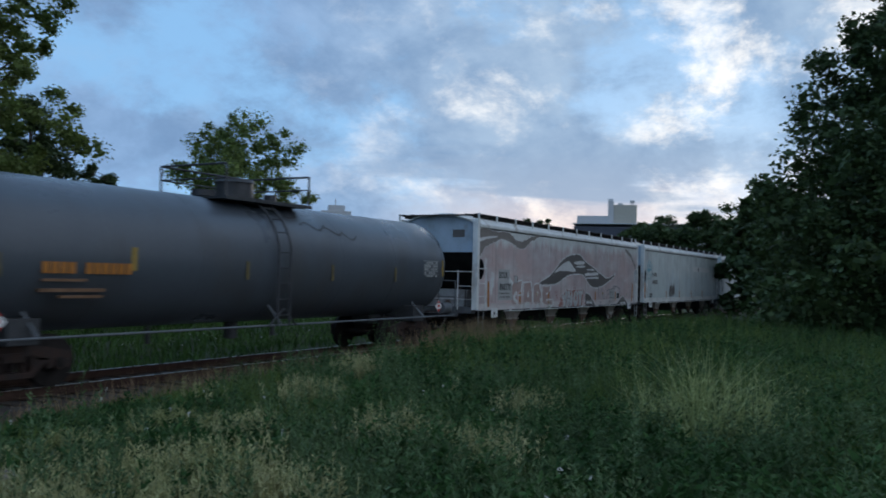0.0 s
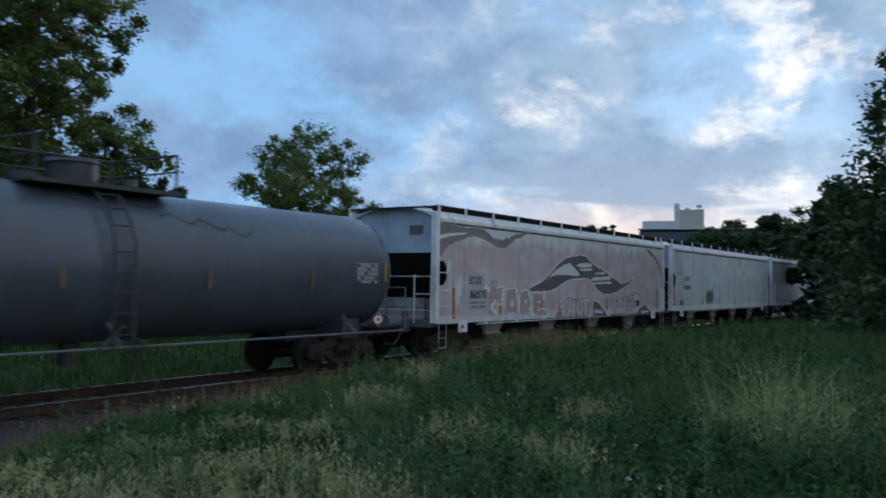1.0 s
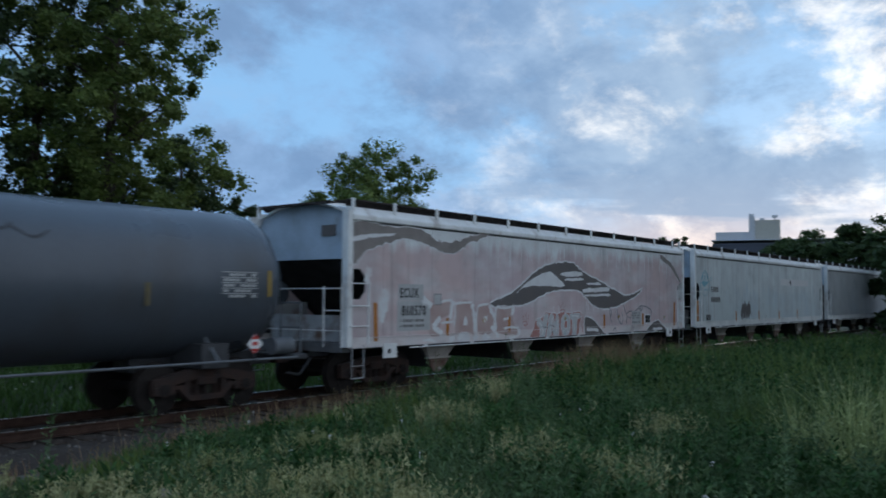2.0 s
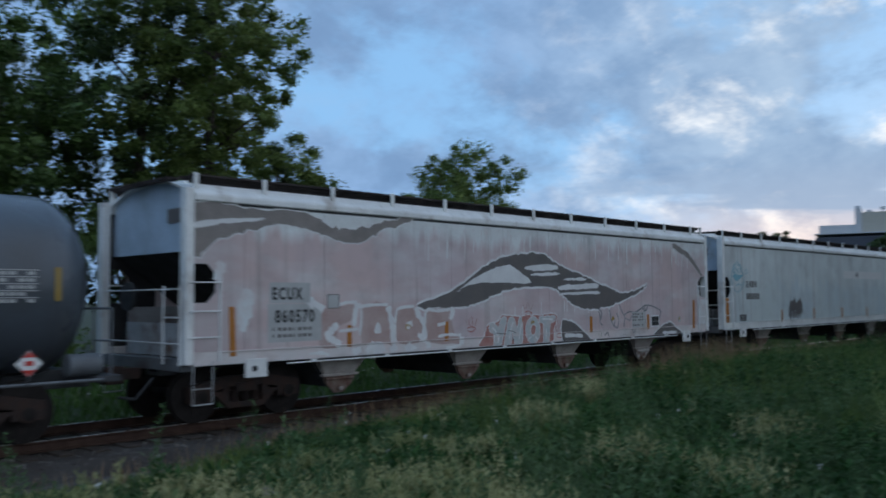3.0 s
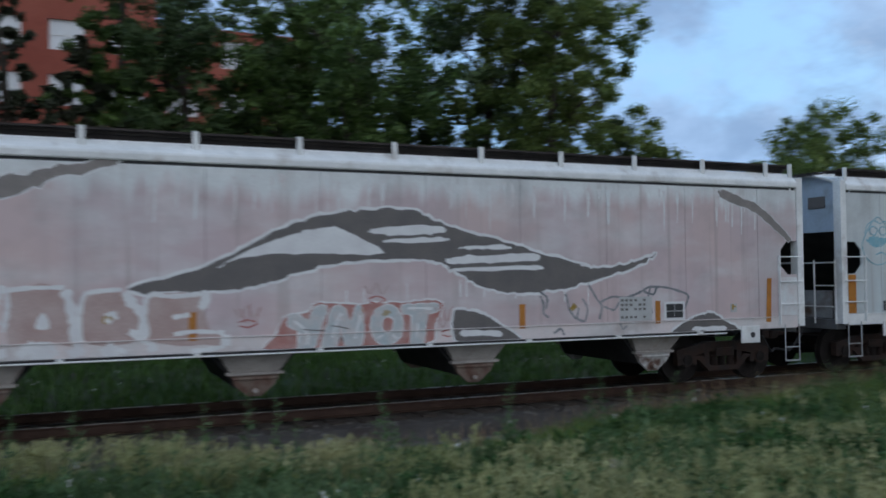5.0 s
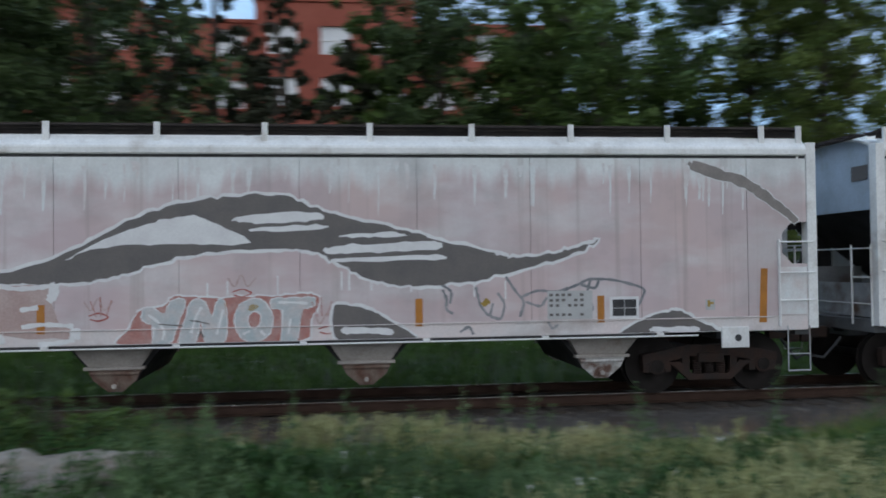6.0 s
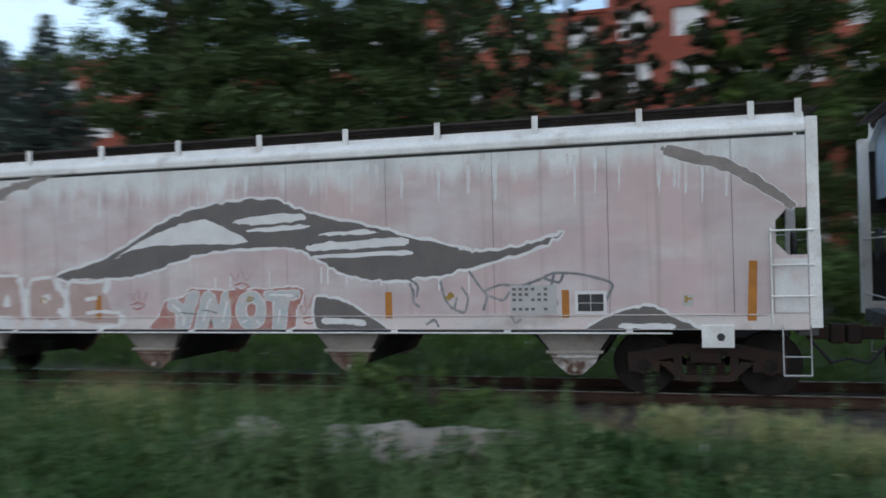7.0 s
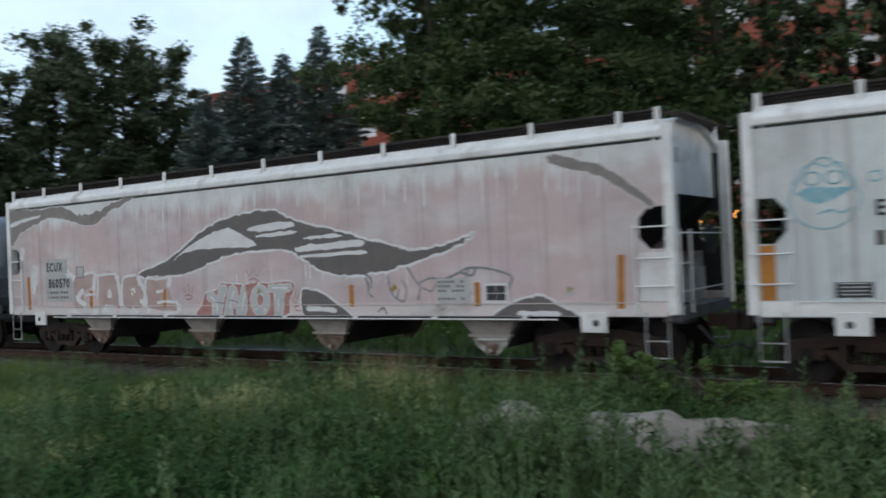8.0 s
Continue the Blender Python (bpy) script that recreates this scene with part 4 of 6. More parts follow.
def open_stretch(x, y):
    """1 where the growth stays short before the ballast, 0 elsewhere."""
    return smooth(-2.2, -0.6, x) * smooth(10, 7, x) * smooth(5.2, 7.0, y)


def meadow():
    g = np.random.default_rng(77)
    # grass all over the near side
    xa, ya = scatter(g, 92000, 3.6, 15, -93, 66)
    xb, yb = scatter(g, 45000, 13, 45, -93, -30, 1.3)
    xc, yc = scatter(g, 26000, 13, 34, 44, 78, 1.2)
    xd, yd = scatter(g, 14000, 3.6, 16, 66, 267)
    x, y = np.concatenate([xa, xb, xc, xd]), np.concatenate([ya, yb, yc, yd])
    k = keep(x, y, 11.9)
    x, y = x[k], y[k]
    r = np.hypot(x, y)
    h = (0.31 + 0.12 * patchy(x, y, 0.5, 1.0) + 0.16 * smooth(9, 20, x)) * g.uniform(0.6, 1.45, len(x)) * (1 - 0.45 * smooth(10.3, 12, y))
    h = np.maximum(h, 0.08) * (1 - 0.45 * open_stretch(x, y))
    v, f = blades(x, y, ground_z(x, y) - 0.02, h, 0.006 + 0.0007 * r, g)
    tagged(raw("meadow_grass", v, f, "grass"), "unmown green meadow grass beside the track", "grass", kind="stuff")
    # trampled short grass round the standing point
    r, a = 5.2 * g.uniform(0, 1, 10000) ** 0.5, g.uniform(0, 6.283, 10000)
    x, y = r * np.cos(a), r * np.sin(a)
    v, f = blades(x, y, ground_z(x, y) - 0.02, g.uniform(0.05, 0.16, len(x)), np.full(len(x), 0.008), g, lean=0.6)
    tagged(raw("trampled_grass", v, f, "grass"), "short trampled grass", "grass", kind="stuff")
    # leafy weeds
    xa, ya = scatter(g, 3200, 4.4, 12.0, -10, 66)
    xb, yb = scatter(g, 3200, 5.0, 16, -90, -46)
    xc, yc = scatter(g, 1700, 14, 40, -92, -50, 1.2)
    xd, yd = scatter(g, 1300, 5, 12, -46, -10)
    xe, ye = scatter(g, 900, 12, 26, 42, 74)
    x, y = (np.concatenate(q) for q in ((xa, xb, xc, xd, xe), (ya, yb, yc, yd, ye)))
    k = keep(x, y, 10.9) & (patchy(x, y, 1.5, 2.0) + g.normal(0, 0.35, len(x)) > -0.45)
    x, y = x[k], y[k]
    h = (0.46 + 0.12 * patchy(x, y, 0.8, 0.4) + 0.18 * smooth(6, 16, x) + 0.10 * smooth(0, -5, x)) * g.uniform(0.55, 1.45, len(x)) * (1 + 0.35 * patchy(x, y, 2.6, 7.0))
    h = np.maximum(h, 0.2) * (1 - 0.35 * smooth(9.3, 10.9, y)) * (1 - 0.45 * open_stretch(x, y))
    v, f = sprays(x, y, ground_z(x, y) - 0.02, h, 46, 0.06, g, spread=0.11, thin=0.2, droop=-0.5)
    tagged(raw("leafy_weeds", v, f, "weed"), "dense leafy green weeds in the meadow", "weeds", kind="stuff")
    # broad-leaved herbs in dark clumps
    xa, ya = scatter(g, 4600, 4.2, 13, -92, 68)
    xb, yb = scatter(g, 1500, 12, 34, -90, -50, 1.2)
    x, y = np.concatenate([xa, xb]), np.concatenate([ya, yb])
    k = keep(x, y, 10.8) & (patchy(x, y, 0.9, 6.0) + 0.5 * smooth(-2, -6, x) + 0.9 * smooth(4, 7, x) + g.normal(0, 0.3, len(x)) > 0.15)
    x, y = x[k], y[k]
    h = g.uniform(0.28, 0.62, len(x)) * (1 + 0.3 * patchy(x, y, 1.7, 4.0)) + 0.14 * smooth(10, 18, x)
    h = np.maximum(h, 0.2) * (1 - 0.4 * open_stretch(x, y))
    v, f = sprays(x, y, ground_z(x, y) - 0.02, h, 42, 0.125, g, low=0.05, spread=0.16, thin=0.24, droop=-0.1)
    tagged(raw("broad_herbs", v, f, "herb"), "dark green broad-leaved herbs in clumps", "weeds", kind="stuff")
    # tall single spikes
    x, y = scatter(g, 120, 5.5, 11, -88, 64)
    k = keep(x, y, 11)
    x, y = x[k], y[k]
    h = g.uniform(0.7, 1.05, len(x))
    for az, r, n, top in ((31, 6.4, 9, 1.2), (25.5, 6.6, 14, 1.15), (22.5, 6.9, 8, 1.0), (44.5, 8.0, 5, 1.1), (36.5, 9.4, 3, 1.2), (-37.5, 6.6, 3, 1.3), (-5.0, 7.6, 4, 1.0), (8.5, 7.4, 14, 0.95), (12.5, 7.2, 12, 0.9), (29.0, 7.0, 16, 0.95), (27.0, 6.5, 22, 0.85), (23.5, 6.3, 22, 0.7), (13.5, 6.9, 16, 0.8), (20.0, 6.1, 8, 0.45)):
        cx, cy = polar(az, r)
        x, y = np.concatenate([x, cx + g.normal(0, 0.22, n)]), np.concatenate([y, cy + g.normal(0, 0.18, n)])
        h = np.concatenate([h, top * g.uniform(0.7, 1.05, n)])
    v, f = sprays(x, y, ground_z(x, y) - 0.02, h, 90, 0.075, g, low=0.05, thin=0.2, droop=-0.4)
    tagged(raw("tall_weeds", v, f, "weed"), "tall single leafy weed stalks above the meadow", "weeds", kind="stuff")
    # pale seed heads in patches
    xa, ya = scatter(g, 5200, 4.5, 13.5, -60, 12)
    xb, yb = scatter(g, 1800, 6, 13, 12, 64)
    xc, yc = scatter(g, 2200, 14, 36, -80, -44)
    x, y = (np.concatenate(q) for q in ((xa, xb, xc), (ya, yb, yc)))
    k = keep(x, y, 11.9) & (patchy(x, y, 1.1, 3.3) + 0.5 * smooth(9, 11.5, y) - 0.5 * smooth(10, 7, x) * smooth(8, 9, y) + g.normal(0, 0.25, len(x)) + 0.16 * smooth(9, 5, x) - 0.4 * smooth(-2, -5, x) > 1.02)
    x, y = x[k], y[k]
    h = g.uniform(0.32, 0.62, len(x)) + 0.12 * smooth(8, 18, x)
    # thick pale tufts
    spots = [(-40.8, 7.0), (-46.0, 7.2), (-34.0, 7.0), (-48.2, 10.3), (-55.0, 15.5), (-63.6, 8.0), (-43.0, 10.8), (-38.0, 9.5), (-30.0, 8.6), (-27.0, 7.4), (-22.0, 8.4), (-16.0, 9.0),
             (-10.0, 8.8), (-5.0, 9.6), (-52.0, 12.5), (36.8, 10.2), (38.5, 10.4), (52.0, 10.8), (1.0, 9.8), (46.0, 9.9), (-58.0, 9.2), (-50.5, 6.3), (-44.0, 6.0), (-37.0, 6.1), (-31.0, 6.3), (-66.5, 11.5), (-24.5, 6.0)]
    for az, r in spots:
        cx, cy = polar(az, r)
        x, y = np.concatenate([x, cx + g.normal(0, 0.24, 130)]), np.concatenate([y, cy + g.normal(0, 0.20, 130)])
        h = np.concatenate([h, g.uniform(0.36, 0.68, 130)])
    h = h * (1 - 0.42 * open_stretch(x, y))
    v, f = sprays(x, y, ground_z(x, y) - 0.02, h, 16, 0.075, g, low=0.60, spread=0.05, thin=0.16, droop=-0.5)
    tagged(raw("seed_grass", v, f, "straw"), "dry pale tufts of grass gone to seed", "grass", kind="stuff")
    # reddish dock along the toe of the ballast
    x = g.uniform(-14, 34, 900)
    y = g.normal(11.6, 0.5, 900)
    k = (y < 12.4) & (patchy(x, y, 0.6, 5.1) > -0.1) & ((x > 8.5) | (x < -1))
    x, y = x[k], y[k]
    for cx, cy in ((21.0, 11.3), (24.0, 11.4), (18.5, 11.5), (27.5, 11.4), (-3.0, 11.6), (9.0, 11.7), (13.5, 11.5)):
        x, y = np.concatenate([x, cx + g.normal(0, 0.7, 70)]), np.concatenate([y, cy + g.normal(0, 0.2, 70)])
    v, f = sprays(x, y, ground_z(x, y) - 0.02, g.uniform(0.25, 0.6, len(x)) + 0.15 * smooth(14, 18, x), 22, 0.05, g, low=0.45, spread=0.05, thin=0.4)
    tagged(raw("seeding_dock", v, f, "reddish"), "rust-brown seeding weeds at the edge of the ballast", "weeds", kind="stuff")
    # tall rust-brown grass where the meadow meets the ballast
    xs, ys, hs = [], [], []
    for cx, cy, sx, sy, n, top in ((21.8, 11.6, 1.5, 0.30, 1500, 1.15), (18.6, 11.7, 1.0, 0.25, 500, 0.8), (26.5, 11.6, 1.8, 0.3, 700, 1.0), (32.0, 11.6, 2.5, 0.3, 600, 0.9),
                                   (-7.4, 9.9, 0.34, 0.16, 380, 0.72), (-8.5, 10.9, 1.6, 0.22, 500, 0.42), (-3.0, 10.9, 1.2, 0.2, 260, 0.4), (4.0, 9.6, 1.6, 0.15, 160, 0.28), (8.8, 11.5, 1.1, 0.25, 500, 0.5), (12.5, 11.6, 1.8, 0.25, 800, 0.78), (15.8, 11.5, 1.2, 0.25, 600, 0.85)):
        xs.append(cx + g.normal(0, sx, n)), ys.append(cy + g.normal(0, sy, n)), hs.append(top * g.uniform(0.55, 1.05, n))
    x, y, h = np.concatenate(xs), np.minimum(np.concatenate(ys), 12.35), np.concatenate(hs)
    v, f = blades(x, y, ground_z(x, y) - 0.02, h, np.full(len(x), 0.014), g, lean=0.3)
    tagged(raw("brown_grass", v, f, "brown_grass"), "tall dry rust-brown grass at the edge of the ballast", "grass", kind="stuff")
    # far side of the track
    x = g.uniform(-45, 70, 56000)
    y = 16.9 + 8.5 * g.uniform(0, 1, 56000) ** 1.1
    k = (x > -7.5) | (y > 18.2)
    x, y = x[k], y[k]
    v, f = blades(x, y, ground_z(x, y) - 0.02, g.uniform(0.18, 0.5, len(x)), np.full(len(x), 0.034), g, lean=0.8)
    tagged(raw("verge_grass", v, f, "verge"), "rough grass on the verge beyond the track", "grass", kind="stuff")
    xa, ya = g.uniform(-40, 40, 500), g.uniform(17.6, 24, 500)
    x, y = scatter(g, 60, 6, 14, -80, 0)
    k = keep(x, y, 11.5)
    x, y = np.concatenate([xa, x[k]]), np.concatenate([ya, y[k]])
    v, f = sprays(x, y, ground_z(x, y) + g.uniform(0.2, 0.5, len(x)), np.full(len(x), 0.05), 9, 0.03, g, low=0.5, spread=0.03, thin=0.5)
    tagged(raw("white_flowers", v, f, "flower"), "small scattered white wild flowers", "flowers", kind="stuff")


meadow()


def pale_bush(x, y, seed, h=0.95, n=70, wide=0.3):
    """A wispy bunch of long pale arching stalks."""
    g = np.random.default_rng(seed)
    root = new("wispy_bush")
    tagged(root, "wispy pale green bush of long arching stalks", "bush")
    root.matrix_world = pose(x, y, float(ground_z(x, y)) - 0.03)
    v, f = blades(g.normal(0, wide * 0.5, n), g.normal(0, wide * 0.5, n), np.zeros(n), g.uniform(0.55, 1.1, n) * h, np.full(n, 0.013), g, lean=0.6)
    raw("brush", v, f, "pale_stalk", root)
    m = n // 3
    v, f = sprays(g.normal(0, wide, m), g.normal(0, wide, m), np.zeros(m), g.uniform(0.45, 0.9, m) * h, 26, 0.08, g, thin=0.15, droop=-0.3)
    raw("leaves", v, f, "pale_stalk", root)


pale_bush(*polar(-77.6, 10.2), 90, 1.35, 150, 0.36)
pale_bush(*polar(-80.5, 10.8), 91, 1.1, 90, 0.3)
pale_bush(*polar(-74.0, 11.5), 92, 0.9, 70, 0.25)


def heap(label, x, y, half, depth, height, seed, turn=0.0, name="spoil_mound", material="heap"):
    """A lumpy low dome of spoil, with its own stones and ridges."""
    g = np.random.default_rng(seed)
    off = g.uniform(0, 50, 3)
    bm = bmesh.new()
    bmesh.ops.create_icosphere(bm, subdivisions=5, radius=1)
    for v in bm.verts:
        n = noise.fractal(v.co * 1.6 + Vector(off), 1.0, 2.1, 5) * 0.30 + noise.noise(v.co * 9 + Vector(off)) * 0.035
        v.co *= 1 + n
        v.co.x *= half
        v.co.y *= depth
        v.co.z *= height
    me = bpy.data.meshes.new(name)
    bm.to_mesh(me)
    bm.free()
    me.shade_smooth()
    me.materials.append(M[material])
    ob = new(name, me)
    ob.matrix_world = pose(x, y, float(ground_z(x, y)) - 0.03, 0, 0, turn)
    tagged(ob, label, "mound" if "mound" in name else "rock")
    return ob


heap("pale grey heap of sandy gravel among weeds", *polar(20.2, 8.1), 1.4, 0.55, 0.45, 1, 20)
heap("pale grey heap of sandy gravel among weeds", *polar(29.3, 8.3), 0.55, 0.4, 0.46, 2, 28)
heap("small pale sandy gravel heap in the grass", *polar(21.0, 5.3), 0.5, 0.30, 0.42, 3, 20)
heap("small pale sandy gravel heap in the grass", *polar(58.5, 5.4), 0.5, 0.4, 0.46, 4, 60)
heap("pale boulder half hidden in the grass", *polar(-34.6, 8.3), 0.26, 0.2, 0.24, 5, 10, "boulder")


tree("small rounded dark green bush before the ballast", *polar(20.2, 9.6), 0.85, 0.42, 71, "leaf_maple", base=0.0, clumps=40, per=60, leaf=0.07, category="bush", name="bush")
tree("small rounded dark green bush before the ballast", *polar(14.5, 9.3), 0.7, 0.45, 72, "leaf_maple", base=0.0, clumps=40, per=60, leaf=0.07, category="bush", name="bush")


# ---- train ----
def wheelset():
    bm = bmesh.new()
    rod(bm, (0, -1.0, 0), (0, 1.0, 0), 0.085, seg=12)
    for s in (-1, 1):
        rod(bm, (0, s * 0.70, 0), (0, s * 0.725, 0), 0.485, seg=32)
        rod(bm, (0, s * 0.726, 0), (0, s * 0.84, 0), 0.457, seg=32)
        rod(bm, (0, s * 0.841, 0), (0, s * 0.86, 0), 0.16, seg=16)
        for k in range(2):
            a = k * math.pi
            rod(bm, (0.27 * math.cos(a), s * 0.838, 0.27 * math.sin(a)), (0.27 * math.cos(a), s * 0.85, 0.27 * math.sin(a)), 0.05, seg=10)
        rod(bm, (0, s * 1.0, 0), (0, s * 1.09, 0), 0.10, seg=14)
    return bm


def sideframe(bm, s):
    """One cast side frame: bowed top chord, tension bar, posts and journal boxes."""
    y0, y1 = s * 0.92, s * 1.06
    prism(bm, [(-1.13, 0.64), (-1.13, 0.50), (-0.72, 0.52), (-0.36, 0.60), (0.36, 0.60), (0.72, 0.52), (1.13, 0.50), (1.13, 0.64), (0.72, 0.72), (0.4, 0.78), (-0.4, 0.78), (-0.72, 0.72)], y0, y1)
    prism(bm, [(-0.72, 0.50), (-0.60, 0.44), (-0.36, 0.22), (0.36, 0.22), (0.60, 0.44), (0.72, 0.50), (0.50, 0.52), (0.30, 0.32), (-0.30, 0.32), (-0.50, 0.52)], y0 + s * 0.01, y1 - s * 0.01)
    for k in (-1, 1):
        box(bm, k * 0.40 - 0.06, k * 0.40 + 0.06, y0 + s * 0.02, y1 - s * 0.02, 0.31, 0.60)
        box(bm, k * 1.06 - 0.06, k * 1.06 + 0.06, y0, y1, 0.36, 0.50)
        box(bm, k * 0.71 - 0.05, k * 0.71 + 0.05, y0, y1, 0.36, 0.52)


def truck(parent, x):
    bm = bmesh.new()
    for s in (-1, 1):
        sideframe(bm, s)
    box(bm, -0.22, 0.22, -1.1, 1.1, 0.50, 0.66, 0.02)
    box(bm, -0.05, 0.05, -0.9, 0.9, 0.30, 0.42)
    tr = part("truck", bm, "truck", parent, "grimy rust-brown cast steel bogie")
    tr.location = (x, 0, 0)
    for s in (-1, 1):
        for k in (-0.2, 0.0, 0.2):
            bm = bmesh.new()
            loft(bm, [[(k + (0.085 if j % 2 else 0.06) * math.cos(a), s * 0.99 + (0.085 if j % 2 else 0.06) * math.sin(a), 0.32 + j * 0.018) for a in np.linspace(0, 6.283, 11)[:-1]] for j in range(12)])
            part("spring", bm, "truck", tr)
    sets = []
    for k in (-1, 1):
        w = part("wheelset", wheelset(), "wheel", tr, smooth=True)
        w.location = (k * 0.89, 0, 0.457)
        sets.append((w, k * 0.89))
        for s in (-1, 1):
            bm = bmesh.new()
            rod(bm, (k * 0.89, s * 0.93, 0.457), (k * 0.89, s * 1.07, 0.457), 0.135, seg=14)
            part("bearing", bm, "truck", tr)
    return sets


def lettering(text, size, material, parent, x, z, y=-1.604, squeeze=1.0, fat=0.0, name="lettering", depth=0.0015, label="", rot=0.0, space=1.0):
    c = bpy.data.curves.new(name, "FONT")
    c.body, c.size, c.offset, c.extrude = text, size, fat, depth
    c.align_x, c.resolution_u, c.space_character = "CENTER", 3, space
    tmp = bpy.data.objects.new(name, c)
    scene.collection.objects.link(tmp)
    me = bpy.data.meshes.new_from_object(tmp.evaluated_get(bpy.context.evaluated_depsgraph_get()))
    bpy.data.objects.remove(tmp)
    bpy.data.curves.remove(c)
    me.materials.clear()
    me.materials.append(M[material])
    me.transform(pose(x, y, z, 90, 0, 0) @ pose(0, 0, 0, 0, 0, rot) @ Matrix.Diagonal((squeeze, 1, 1, 1)))
    for v in me.vertices:
        v.co.z = max(v.co.z, 1.035)
    ob = new(name, me)
    ob.parent = parent
    if label:
        ob["label"] = label
    return ob


def spline(pts, sub=7):
    """A closed rounded outline through a few control points."""
    out, n = [], len(pts)
    for i in range(n):
        p0, p1, p2, p3 = (np.array(pts[(i + k) % n], float) for k in (-1, 0, 1, 2))
        for s in range(sub):
            t = s / sub
            out.append(0.5 * (2 * p1 + (p2 - p0) * t + (2 * p0 - 5 * p1 + 4 * p2 - p3) * t * t + (3 * p1 - p0 - 3 * p2 + p3) * t ** 3))
    return np.array(out)


def painted(name, pts, material, parent, layer=1, rim=0.0, label="", wob=0.009, seed=1, y=-1.600):
    """A brushed patch of paint on the side sheet; rim draws its pale outline below it."""
    o = spline(pts)
    g = np.random.default_rng(seed)
    o = o + g.normal(size=o.shape) * wob
    o[:, 1] = np.maximum(o[:, 1], 1.04)
    if rim:
        d = np.roll(o, -1, 0) - np.roll(o, 1, 0)
        nrm = np.stack([d[:, 1], -d[:, 0]], 1) / (np.linalg.norm(d, axis=1)[:, None] + 1e-9)
        area = np.sum(o[:, 0] * np.roll(o[:, 1], -1) - np.roll(o[:, 0], -1) * o[:, 1])
        big = o + nrm * (rim if area > 0 else -rim) * g.uniform(0.6, 1.3, (len(o), 1))
        big[:, 1] = np.maximum(big[:, 1], 1.035)
        bm = bmesh.new()
        f = bm.faces.new([bm.verts.new((p[0], y - 0.0015 * layer, p[1])) for p in big])
        bmesh.ops.triangulate(bm, faces=[f])
        part(name + "_outline", bm, "white_paint", parent)
    bm = bmesh.new()
    f = bm.faces.new([bm.verts.new((p[0], y - 0.0015 * layer - 0.0008, p[1])) for p in o])
    bmesh.ops.triangulate(bm, faces=[f])
    return part(name, bm, material, parent, label)


HALF = 8.89


def roof_z(y):
    return 3.86 + 0.36 * (1 - abs(y / 1.6) ** 2.2)


